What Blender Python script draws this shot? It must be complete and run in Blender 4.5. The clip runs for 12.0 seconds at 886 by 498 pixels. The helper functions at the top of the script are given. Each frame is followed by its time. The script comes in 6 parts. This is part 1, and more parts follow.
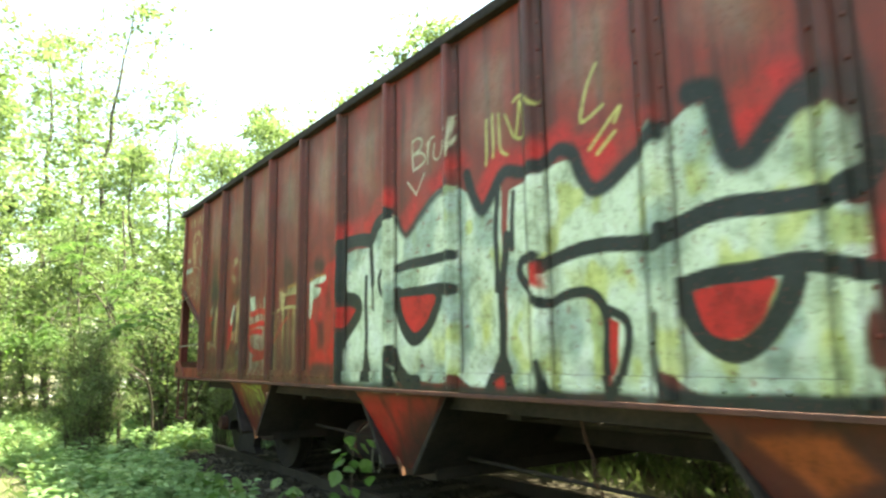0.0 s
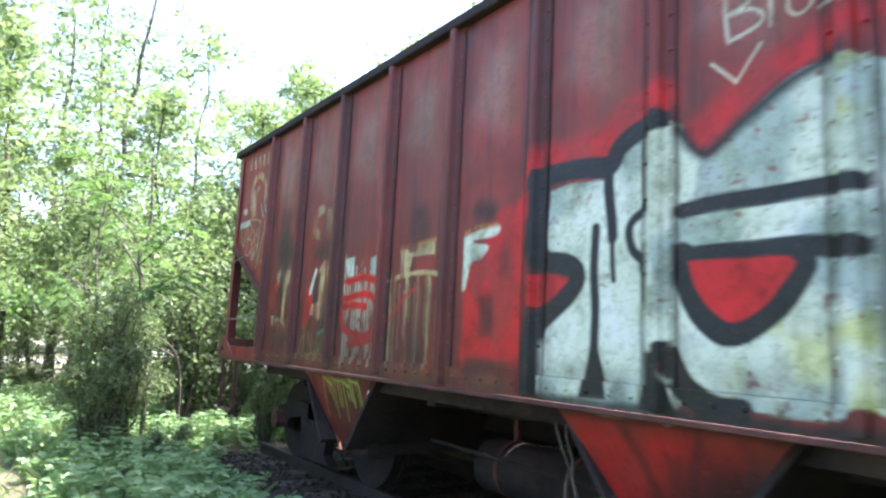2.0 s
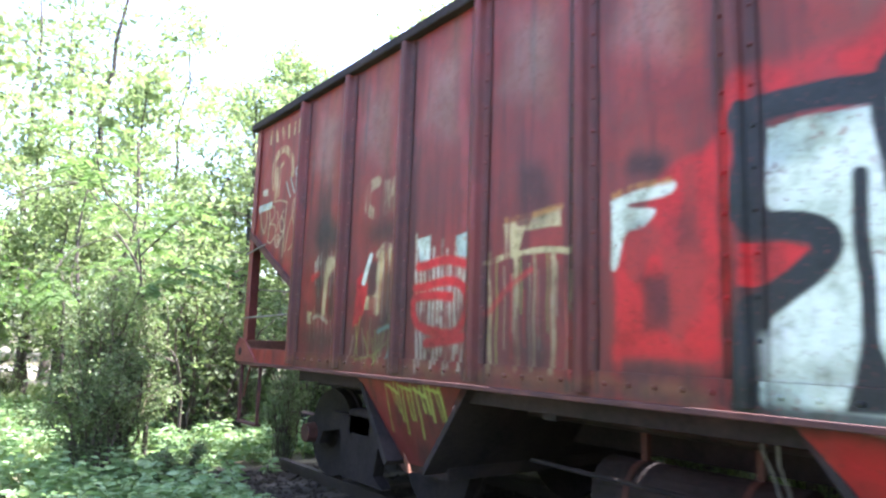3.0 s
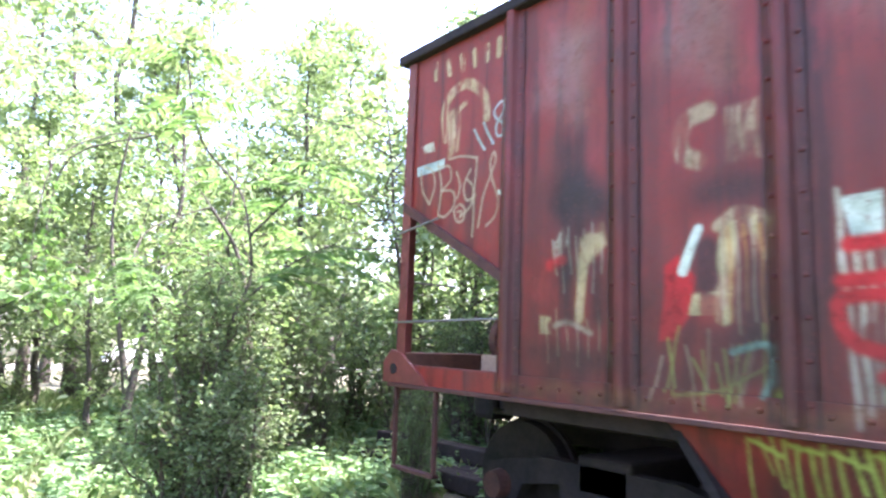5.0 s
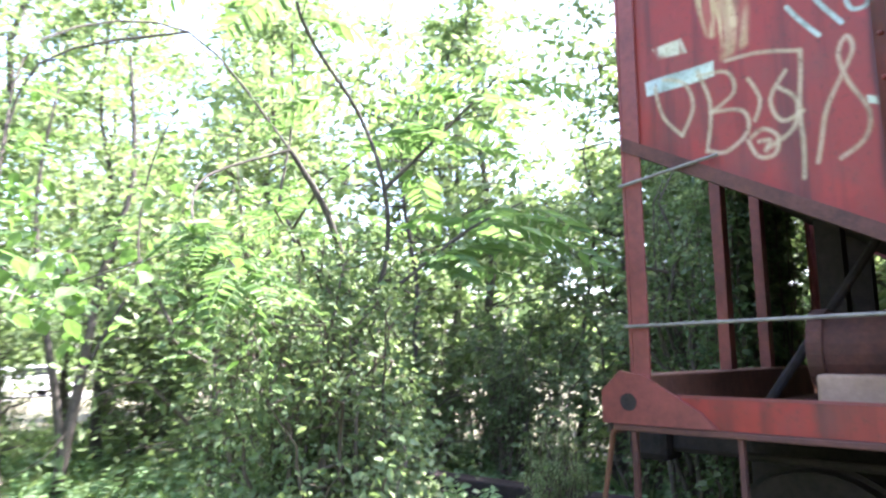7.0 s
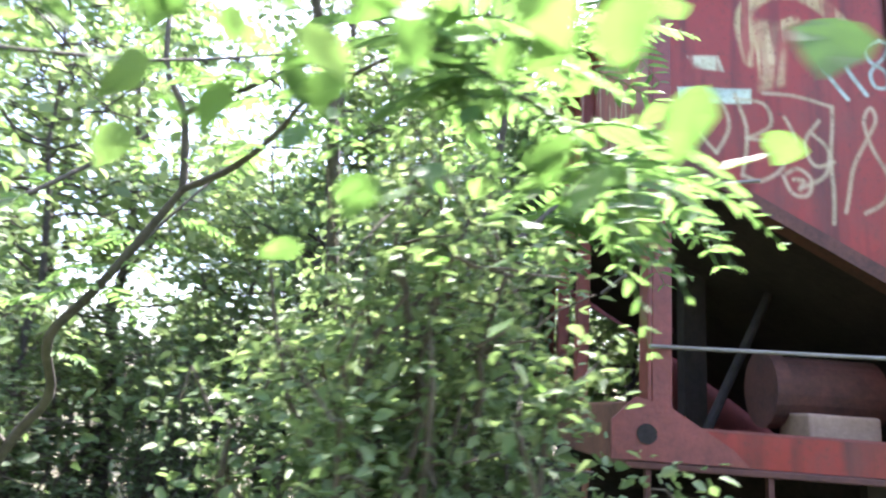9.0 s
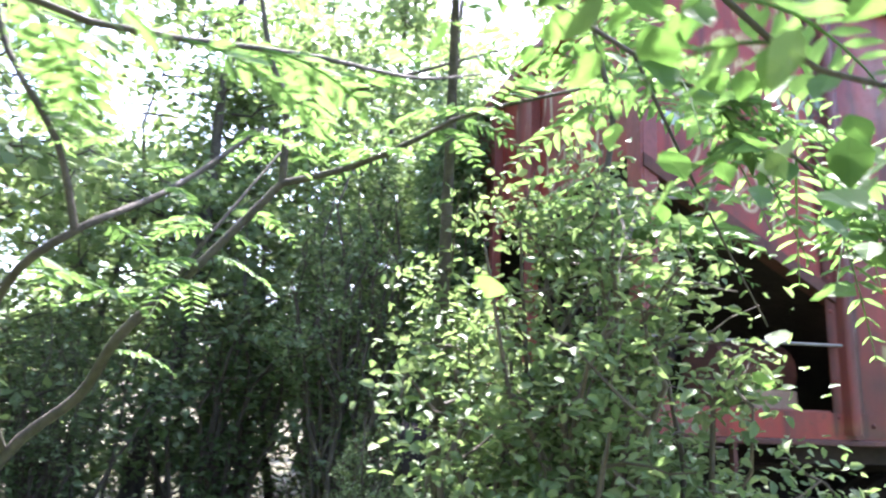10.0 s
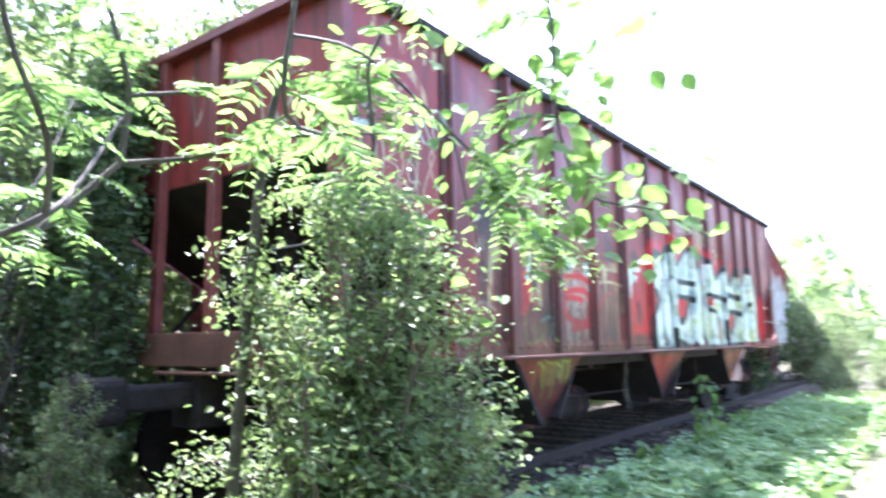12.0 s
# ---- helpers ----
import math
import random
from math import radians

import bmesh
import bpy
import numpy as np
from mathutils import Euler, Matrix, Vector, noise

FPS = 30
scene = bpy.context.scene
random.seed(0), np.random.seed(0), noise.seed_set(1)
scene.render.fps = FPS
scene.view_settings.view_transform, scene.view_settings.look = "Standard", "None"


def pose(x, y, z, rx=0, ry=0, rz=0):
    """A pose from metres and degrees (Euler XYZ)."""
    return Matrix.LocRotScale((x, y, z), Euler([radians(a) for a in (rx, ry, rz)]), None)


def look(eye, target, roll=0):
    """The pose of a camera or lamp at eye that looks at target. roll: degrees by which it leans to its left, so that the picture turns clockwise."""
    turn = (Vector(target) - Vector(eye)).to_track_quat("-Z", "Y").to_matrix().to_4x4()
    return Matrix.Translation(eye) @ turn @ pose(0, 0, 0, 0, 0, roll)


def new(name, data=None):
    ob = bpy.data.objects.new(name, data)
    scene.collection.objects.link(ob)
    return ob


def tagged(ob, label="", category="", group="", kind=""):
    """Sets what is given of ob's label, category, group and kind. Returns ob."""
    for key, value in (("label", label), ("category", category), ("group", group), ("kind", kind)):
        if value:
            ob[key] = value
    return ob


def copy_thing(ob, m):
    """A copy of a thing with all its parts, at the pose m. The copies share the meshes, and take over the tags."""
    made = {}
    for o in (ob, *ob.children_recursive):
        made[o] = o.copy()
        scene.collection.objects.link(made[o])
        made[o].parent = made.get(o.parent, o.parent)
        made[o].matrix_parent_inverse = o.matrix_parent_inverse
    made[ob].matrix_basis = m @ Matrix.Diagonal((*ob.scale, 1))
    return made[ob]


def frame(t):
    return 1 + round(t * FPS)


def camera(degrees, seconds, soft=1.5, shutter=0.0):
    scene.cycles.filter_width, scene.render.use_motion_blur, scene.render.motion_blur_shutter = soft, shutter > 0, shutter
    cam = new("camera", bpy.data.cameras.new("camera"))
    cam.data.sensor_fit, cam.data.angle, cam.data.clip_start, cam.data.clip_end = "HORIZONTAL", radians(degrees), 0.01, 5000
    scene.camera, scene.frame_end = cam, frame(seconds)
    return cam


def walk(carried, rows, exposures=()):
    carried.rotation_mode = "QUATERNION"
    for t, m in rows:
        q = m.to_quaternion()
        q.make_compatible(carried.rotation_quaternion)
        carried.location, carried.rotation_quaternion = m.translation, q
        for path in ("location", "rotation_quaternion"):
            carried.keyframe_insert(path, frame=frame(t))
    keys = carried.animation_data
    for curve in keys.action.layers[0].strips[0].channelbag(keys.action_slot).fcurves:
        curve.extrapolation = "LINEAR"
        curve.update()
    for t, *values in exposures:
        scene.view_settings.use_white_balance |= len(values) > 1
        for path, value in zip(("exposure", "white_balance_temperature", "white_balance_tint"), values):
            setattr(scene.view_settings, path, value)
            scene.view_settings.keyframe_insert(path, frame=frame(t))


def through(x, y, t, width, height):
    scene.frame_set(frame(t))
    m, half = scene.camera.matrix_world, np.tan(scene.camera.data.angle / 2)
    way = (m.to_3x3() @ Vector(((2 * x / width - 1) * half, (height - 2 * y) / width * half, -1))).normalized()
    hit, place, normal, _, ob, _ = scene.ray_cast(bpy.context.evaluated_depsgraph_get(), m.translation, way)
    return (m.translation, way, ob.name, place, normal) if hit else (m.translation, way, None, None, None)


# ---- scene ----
cam = camera(66.8, 12.0, 2.3, 0.5)
PATH = [
    (0, (-2.583, -10.302, 1.398), (-1.442, -8.691, 1.717), -0.8),
    (0.5, (-2.561, -9.682, 1.422), (-1.475, -8.03, 1.726), -1.4),
    (1, (-2.541, -9.075, 1.445), (-1.463, -7.411, 1.707), 1.6),
    (1.5, (-2.525, -8.489, 1.447), (-1.426, -6.843, 1.736), 1.7),
    (2, (-2.466, -7.83, 1.424), (-1.337, -6.204, 1.71), 3.0),
    (2.5, (-2.481, -7.207, 1.391), (-1.294, -5.626, 1.695), 0.3),
    (3, (-2.527, -6.524, 1.393), (-1.331, -4.947, 1.678), 1.9),
    (5, (-2.781, -3.958, 1.476), (-1.55, -2.405, 1.749), 2.1),
    (5.5, (-2.805, -3.325, 1.492), (-1.571, -1.77, 1.732), 2.7),
    (6, (-2.783, -2.671, 1.487), (-1.539, -1.127, 1.75), 1.1),
    (6.5, (-2.746, -2.067, 1.488), (-1.431, -0.581, 1.739), 0.4),
    (7, (-2.794, -1.412, 1.487), (-1.337, -0.077, 1.794), -0.2),
    (7.5, (-2.703, -0.861, 1.486), (-1.07, 0.225, 1.882), 0.9),
    (9.5, (-2.634, 1.249, 1.286), (-0.7, 0.994, 1.726), 3.7),
    (10, (-2.686, 1.681, 1.309), (-0.799, 1.171, 1.731), 2.5),
    (10.5, (-2.751, 2.017, 1.31), (-0.957, 1.241, 1.734), 3.2),
    (11, (-2.747, 2.313, 1.3), (-1.091, 1.257, 1.678), 0.8),
    (11.5, (-2.791, 2.572, 1.303), (-1.349, 1.226, 1.632), -1.0),
    (12, (-2.891, 2.796, 1.288), (-1.697, 1.216, 1.567), -0.8),
]
EXPOSURES = [(0, 2.78, 8500, -9), (1.0, 2.6, 7200, 3), (1.6, 2.5, 6600, 8), (2.2, 2.88, 6000, 20), (5.0, 3.3, 6000, 27), (6.0, 3.35, 6050, 25), (7.5, 3.32, 6100, 22), (9.5, 3.28, 6000, 23), (11, 3.33, 5800, 24), (12, 3.5, 5650, 25)]
walk(cam, [(t, look(eye, target, roll)) for t, eye, target, roll in PATH], EXPOSURES)

# ---- sky, sun, exposure ----
world = bpy.data.worlds.new("world")
scene.world = world
world.use_nodes = True
wn = world.node_tree.nodes
sky = wn.new("ShaderNodeTexSky")
sky.sky_type = "NISHITA"
sky.sun_disc = False
sky.sun_elevation = radians(62)
sky.sun_rotation = radians(115)
sky.air_density, sky.dust_density, sky.ozone_density = 1.0, 3.0, 1.0
wn["Background"].inputs["Strength"].default_value = 0.15
world.node_tree.links.new(sky.outputs[0], wn["Background"].inputs[0])
SUN_FROM = Vector((math.sin(radians(115)) * math.cos(radians(62)), math.cos(radians(115)) * math.cos(radians(62)), math.sin(radians(62))))
sun = new("sun", bpy.data.lights.new("sun", "SUN"))
sun.data.energy, sun.data.angle, sun.data.color = 4.8, radians(0.6), (1.0, 0.96, 0.88)
sun.rotation_mode = "QUATERNION"
sun.rotation_quaternion = SUN_FROM.to_track_quat("Z", "Y")


# ---- materials ----
def material(name):
    m = bpy.data.materials.new(name)
    m.use_nodes = True
    nt = m.node_tree
    return m, nt, nt.nodes["Principled BSDF"]


def node(nt, kind, **values):
    n = nt.nodes.new("ShaderNode" + kind)
    for k, v in values.items():
        n.inputs[k.replace("_", " ")].default_value = v
    return n


def noise_tex(nt, scale, detail=5.0, rough=0.6):
    co = nt.nodes.new("ShaderNodeTexCoord")
    n = node(nt, "TexNoise", Scale=scale, Detail=detail, Roughness=rough)
    nt.links.new(co.outputs["Object"], n.inputs["Vector"])
    return n.outputs["Fac"]


def ramp(nt, fac, stops):
    r = nt.nodes.new("ShaderNodeValToRGB")
    r.color_ramp.elements[0].position, r.color_ramp.elements[1].position = stops[0][0], stops[-1][0]
    r.color_ramp.elements[0].color, r.color_ramp.elements[1].color = (*stops[0][1], 1), (*stops[-1][1], 1)
    for p, c in stops[1:-1]:
        r.color_ramp.elements.new(p).color = (*c, 1)
    nt.links.new(fac, r.inputs["Fac"])
    return r.outputs["Color"]


def mixed(nt, fac, a, b, how="MIX"):
    m = nt.nodes.new("ShaderNodeMix")
    m.data_type, m.blend_type = "RGBA", how
    for value, socket in ((fac, m.inputs["Factor"]), (a, m.inputs["A"]), (b, m.inputs["B"])):
        if isinstance(value, (int, float)):
            socket.default_value = value
        elif isinstance(value, tuple):
            socket.default_value = (*value, 1)
        else:
            nt.links.new(value, socket)
    return m.outputs["Result"]


def bumped(nt, bsdf, height, strength, distance=0.01):
    b = node(nt, "Bump", Strength=strength, Distance=distance)
    nt.links.new(height, b.inputs["Height"])
    nt.links.new(b.outputs["Normal"], bsdf.inputs["Normal"])


def plain(name, dark, light, scale, rough=0.8, metal=0.0, bump=0.3, fine=None, shine=0.5):
    """A worn surface: two colours mixed by coarse and fine noise, with a fine relief."""
    m, nt, b = material(name)
    coarse = noise_tex(nt, scale)
    small = noise_tex(nt, fine or scale * 9, 4.0, 0.7)
    col = ramp(nt, coarse, [(0.32, dark), (0.68, light)])
    col = mixed(nt, 0.35, col, ramp(nt, small, [(0.3, tuple(0.5 * c for c in dark)), (0.7, light)]))
    nt.links.new(col, b.inputs["Base Color"])
    b.inputs["Roughness"].default_value, b.inputs["Metallic"].default_value = rough, metal
    b.inputs["Specular IOR Level"].default_value = shine
    bumped(nt, b, small, bump)
    return m


def leaf_material(name, dark, mid, light, through=0.5):
    """Leaves: each one its own green, glossy above, letting light through."""
    m, nt, b = material(name)
    geo = nt.nodes.new("ShaderNodeNewGeometry")
    col = ramp(nt, geo.outputs["Random Per Island"], [(0.0, dark), (0.5, mid), (1.0, light)])
    nt.links.new(col, b.inputs["Base Color"])
    b.inputs["Roughness"].default_value = 0.55
    b.inputs["Specular IOR Level"].default_value = 0.3
    tr = nt.nodes.new("ShaderNodeBsdfTranslucent")
    warm = mixed(nt, 1.0, col, (1.08, 1.14, 0.78), "MULTIPLY")
    nt.links.new(warm, tr.inputs["Color"])
    mx = nt.nodes.new("ShaderNodeMixShader")
    mx.inputs[0].default_value = through
    nt.links.new(b.outputs[0], mx.inputs[1])
    nt.links.new(tr.outputs[0], mx.inputs[2])
    nt.links.new(mx.outputs[0], nt.nodes["Material Output"].inputs["Surface"])
    return m


def painted_steel(name):
    """Oxide-red freight car paint, chalky and rusting, under the sprayed colours kept in the attribute 'spray'."""
    m, nt, b = material(name)
    coarse, streak = noise_tex(nt, 1.3), nt.nodes.new("ShaderNodeTexNoise")
    co = nt.nodes.new("ShaderNodeTexCoord")
    mp = nt.nodes.new("ShaderNodeMapping")
    mp.inputs["Scale"].default_value = (9, 9, 0.7)
    nt.links.new(co.outputs["Object"], mp.inputs["Vector"])
    nt.links.new(mp.outputs[0], streak.inputs["Vector"])
    streak.inputs["Scale"].default_value, streak.inputs["Detail"].default_value = 1.0, 5.0
    fine = noise_tex(nt, 38, 6.0, 0.7)
    col = ramp(nt, coarse, [(0.28, (0.145, 0.019, 0.014)), (0.46, (0.225, 0.028, 0.02)), (0.6, (0.195, 0.035, 0.026)), (0.75, (0.26, 0.032, 0.022))])
    blot = noise_tex(nt, 3.2, 7.0, 0.7)
    col = mixed(nt, ramp(nt, blot, [(0.52, (0, 0, 0)), (0.7, (0.6, 0.6, 0.6))]), col, (0.10, 0.036, 0.028))
    col = mixed(nt, ramp(nt, streak.outputs["Fac"], [(0.5, (0, 0, 0)), (0.68, (0.75, 0.75, 0.75))]), col, (0.05, 0.018, 0.015))
    col = mixed(nt, ramp(nt, fine, [(0.56, (0, 0, 0)), (0.68, (0.6, 0.6, 0.6))]), col, (0.07, 0.03, 0.02))
    patch, mq = nt.nodes.new("ShaderNodeTexNoise"), nt.nodes.new("ShaderNodeMapping")
    mq.inputs["Scale"].default_value, mq.inputs["Location"].default_value = (3.0, 3.0, 1.5), (4.0, 1.7, 2.2)
    nt.links.new(co.outputs["Object"], mq.inputs["Vector"])
    nt.links.new(mq.outputs[0], patch.inputs["Vector"])
    patch.inputs["Scale"].default_value, patch.inputs["Detail"].default_value, patch.inputs["Roughness"].default_value = 1.0, 6.0, 0.62
    col = mixed(nt, ramp(nt, patch.outputs["Fac"], [(0.5, (0, 0, 0)), (0.64, (0.5, 0.5, 0.5))]), col, (0.125, 0.048, 0.042))
    col = mixed(nt, ramp(nt, patch.outputs["Fac"], [(0.33, (0.75, 0.75, 0.75)), (0.42, (0, 0, 0))]), col, (0.27, 0.034, 0.032))
    at = nt.nodes.new("ShaderNodeAttribute")
    at.attribute_name = "spray"
    chips = ramp(nt, fine, [(0.58, (1, 1, 1)), (0.68, (0.25, 0.25, 0.25))])
    worn = mixed(nt, 1.0, at.outputs["Alpha"], chips, "MULTIPLY")
    grime = ramp(nt, noise_tex(nt, 3.6, 7.0, 0.7), [(0.36, (1, 1, 1)), (0.5, (0.86, 0.9, 0.78)), (0.66, (0.5, 0.53, 0.42))])
    scuff = ramp(nt, noise_tex(nt, 13.0, 6.0, 0.75), [(0.5, (1, 1, 1)), (0.7, (0.55, 0.55, 0.5))])
    grime = mixed(nt, 1.0, grime, scuff, "MULTIPLY")
    col = mixed(nt, worn, col, mixed(nt, 1.0, at.outputs["Color"], grime, "MULTIPLY"))
    nt.links.new(col, b.inputs["Base Color"])
    nt.links.new(ramp(nt, patch.outputs["Fac"], [(0.35, (0.36, 0.36, 0.36)), (0.65, (0.56, 0.56, 0.56))]), b.inputs["Roughness"])
    b.inputs["Specular IOR Level"].default_value = 0.28
    bumped(nt, b, fine, 0.25, 0.004)
    return m


CAR_PAINT = painted_steel("car_paint")
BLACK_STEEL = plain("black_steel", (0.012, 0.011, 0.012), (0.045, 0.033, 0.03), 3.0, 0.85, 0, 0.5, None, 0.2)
RUST = plain("rust", (0.07, 0.028, 0.016), (0.19, 0.075, 0.04), 3.5, 0.85)
RED_OXIDE = plain("red_oxide", (0.10, 0.022, 0.018), (0.23, 0.046, 0.036), 3.5, 0.55)
RAIL_STEEL = plain("rail_steel", (0.018, 0.013, 0.011), (0.05, 0.032, 0.024), 5.0, 0.75)
WIRE_STEEL = plain("wire_steel", (0.10, 0.085, 0.07), (0.24, 0.22, 0.19), 7.0, 0.55, 0.3)
DARK_RUST = plain("dark_rust", (0.035, 0.014, 0.011), (0.12, 0.04, 0.028), 5.0, 0.8)
TIMBER = plain("timber", (0.04, 0.03, 0.022), (0.11, 0.085, 0.06), 6.0, 0.9)
BALLAST = plain("ballast", (0.022, 0.018, 0.014), (0.075, 0.062, 0.048), 9.0, 0.95, 0.0, 0.8, None, 0.2)
BARK = plain("bark", (0.028, 0.023, 0.018), (0.105, 0.088, 0.07), 14.0, 0.9, 0.0, 0.7)
TWIG = plain("twig", (0.04, 0.03, 0.02), (0.13, 0.105, 0.075), 14.0, 0.85)
LEAF_FAR = leaf_material("leaf_far", (0.122, 0.176, 0.08), (0.172, 0.236, 0.113), (0.245, 0.312, 0.17), 0.53)
LEAF_BUSH = leaf_material("leaf_bush", (0.092, 0.142, 0.062), (0.138, 0.195, 0.09), (0.215, 0.265, 0.142), 0.45)
LEAF_IVY = leaf_material("leaf_ivy", (0.065, 0.108, 0.05), (0.108, 0.162, 0.075), (0.17, 0.22, 0.115), 0.45)
LEAF_FROND = leaf_material("leaf_frond", (0.08, 0.142, 0.05), (0.115, 0.195, 0.07), (0.155, 0.25, 0.098), 0.55)
LEAF_LOW = leaf_material("leaf_low", (0.128, 0.215, 0.1), (0.185, 0.295, 0.143), (0.255, 0.36, 0.197), 0.42)
GRASS = leaf_material("grass", (0.112, 0.175, 0.062), (0.175, 0.250, 0.094), (0.275, 0.325, 0.163), 0.45)


def ground_material():
    m, nt, b = material("ground")
    coarse, fine = noise_tex(nt, 0.6), noise_tex(nt, 14, 6.0, 0.7)
    col = ramp(nt, coarse, [(0.35, (0.05, 0.075, 0.026)), (0.62, (0.085, 0.085, 0.045))])
    col = mixed(nt, 0.5, col, ramp(nt, fine, [(0.35, (0.04, 0.03, 0.02)), (0.7, (0.19, 0.15, 0.1))]))
    nt.links.new(col, b.inputs["Base Color"])
    b.inputs["Roughness"].default_value = 0.95
    bumped(nt, b, fine, 0.7, 0.03)
    return m


GROUND = ground_material()


# ---- mesh helpers ----
def part(name, bm, mat, parent=None, label=""):
    me = bpy.data.meshes.new(name)
    bm.to_mesh(me)
    bm.free()
    me.materials.append(mat)
    ob = new(name, me)
    ob.parent = parent
    if label:
        ob["label"] = label
    return ob


def raw(name, verts, faces, mat, parent=None, smooth=False):
    """A mesh from arrays of corners and of three- or four-cornered faces."""
    me = bpy.data.meshes.new(name)
    verts, faces = np.asarray(verts, np.float32), np.asarray(faces, np.int32)
    n = faces.shape[1]
    me.vertices.add(len(verts))
    me.vertices.foreach_set("co", verts.ravel())
    me.loops.add(faces.size)
    me.loops.foreach_set("vertex_index", faces.ravel())
    me.polygons.add(len(faces))
    me.polygons.foreach_set("loop_start", np.arange(len(faces), dtype=np.int32) * n)
    if smooth:
        me.polygons.foreach_set("use_smooth", np.ones(len(faces), bool))
    me.update(calc_edges=True)
    me.validate()
    me.materials.append(mat)
    ob = new(name, me)
    ob.parent = parent
    return ob


def box(bm, lo, hi, bevel=0.0):
    made = bmesh.ops.create_cube(bm, size=1.0)["verts"]
    for v in made:
        v.co = Vector([(a + b) / 2 + c * (b - a) for a, b, c in zip(lo, hi, v.co)])
    if bevel:
        edges = list({e for v in made for e in v.link_edges})
        bmesh.ops.bevel(bm, geom=edges, offset=bevel, segments=2, affect="EDGES", profile=0.5)
    return bm


def rod(bm, a, b, r, r2=None, segments=10):
    a, b = Vector(a), Vector(b)
    m = Matrix.Translation((a + b) / 2) @ (b - a).to_track_quat("Z", "Y").to_matrix().to_4x4()
    bmesh.ops.create_cone(bm, cap_ends=True, segments=segments, radius1=r, radius2=r if r2 is None else r2, depth=(b - a).length, matrix=m)
    return bm


def slab(bm, outline, axis, lo, hi):
    """A flat plate: an outline in the plane across axis (0: y, z; 1: x, z), from lo to hi along it."""
    def at(p, d):
        return (d, p[0], p[1]) if axis == 0 else (p[0], d, p[1])
    a = [bm.verts.new(at(p, lo)) for p in outline]
    b = [bm.verts.new(at(p, hi)) for p in outline]
    bm.faces.new(a)
    bm.faces.new(b[::-1])
    for i in range(len(a)):
        j = (i + 1) % len(a)
        bm.faces.new((a[j], a[i], b[i], b[j]))
    bmesh.ops.recalc_face_normals(bm, faces=bm.faces)
    return bm


def thing(name, at=(0, 0, 0)):
    ob = new(name)
    ob.location = at
    return ob


def tube(path, radii, sides=6):
    """Corners and four-cornered faces of a tapering tube along a path."""
    path, radii = np.asarray(path, float), np.asarray(radii, float)
    way = np.gradient(path, axis=0)
    way /= np.linalg.norm(way, axis=1, keepdims=True) + 1e-9
    side = np.cross(way, (0.31, 0.17, 0.93))
    bad = np.linalg.norm(side, axis=1) < 0.2
    side[bad] = np.cross(way[bad], (1.0, 0.2, 0))
    side /= np.linalg.norm(side, axis=1, keepdims=True)
    up = np.cross(side, way)
    a = np.arange(sides) * 2 * np.pi / sides
    v = path[:, None] + radii[:, None, None] * (np.cos(a)[None, :, None] * side[:, None] + np.sin(a)[None, :, None] * up[:, None])
    n, i, j = len(path), *np.meshgrid(np.arange(len(path) - 1), np.arange(sides), indexing="ij")
    k = (j + 1) % sides
    f = np.stack([i * sides + j, i * sides + k, (i + 1) * sides + k, (i + 1) * sides + j], -1).reshape(-1, 4)
    return v.reshape(-1, 3), f


def joined(pieces):
    verts, faces, base = [], [], 0
    for v, f in pieces:
        verts.append(v)
        faces.append(f + base)
        base += len(v)
    return np.concatenate(verts), np.concatenate(faces)


def leaves(rng, pos, size, width=0.55, droop=0.25, way=None, fold=0.12):
    """Corners and faces of leaves: folded blades, each six corners and two faces, at the places given."""
    n = len(pos)
    size = np.broadcast_to(size, n)[:, None]
    if way is None:
        way = rng.normal(size=(n, 3))
        way[:, 2] = way[:, 2] * 0.5 - droop
    way = way / (np.linalg.norm(way, axis=1, keepdims=True) + 1e-9)
    face = rng.normal(size=(n, 3)) * 0.55 + (0, 0, 1.0)
    side = np.cross(way, face)
    side /= np.linalg.norm(side, axis=1, keepdims=True) + 1e-9
    up = np.cross(side, way)
    w = width * size / 2
    v = np.stack([pos, pos + way * size * 0.32 + side * w + up * size * fold, pos + way * size * 0.72 + side * w * 0.72 + up * size * fold * 0.7,
                  pos + way * size - up * size * 0.06,
                  pos + way * size * 0.72 - side * w * 0.72 + up * size * fold * 0.7, pos + way * size * 0.32 - side * w + up * size * fold], 1)
    base = np.arange(n)[:, None] * 6
    f = np.stack([base + (0, 1, 2, 3), base + (0, 3, 4, 5)], 1).reshape(-1, 4)
    return v.reshape(-1, 3), f


def curl(rng, start, end, n=8, wander=0.12, sag=0.0):
    """A wandering path from start to end."""
    start, end = np.asarray(start, float), np.asarray(end, float)
    t = np.linspace(0, 1, n)[:, None]
    length = np.linalg.norm(end - start)
    drift = np.cumsum(rng.normal(size=(n, 3)), 0) * wander * length / n
    drift -= t * drift[-1]
    p = start + (end - start) * t + drift
    p[:, 2] -= sag * (t[:, 0] - t[:, 0] ** 2) * 4
    return p


# ---- ground ----
def ground_height(x, y):
    x, y = np.asarray(x, float), np.asarray(y, float)
    bumps = 0.05 * np.sin(x * 0.9 + 1.3) * np.cos(y * 0.7) + 0.025 * np.sin(x * 2.3 + y * 1.9)
    fall = -0.45 * np.clip((y - 9) / 18, 0, 1) ** 2
    return -0.10 + bumps * np.clip(np.abs(x - 1.55) / 3 - 0.5, 0, 1) + np.clip((-x - 6) * 0.02, 0, 0.5) * (y < 8) + fall


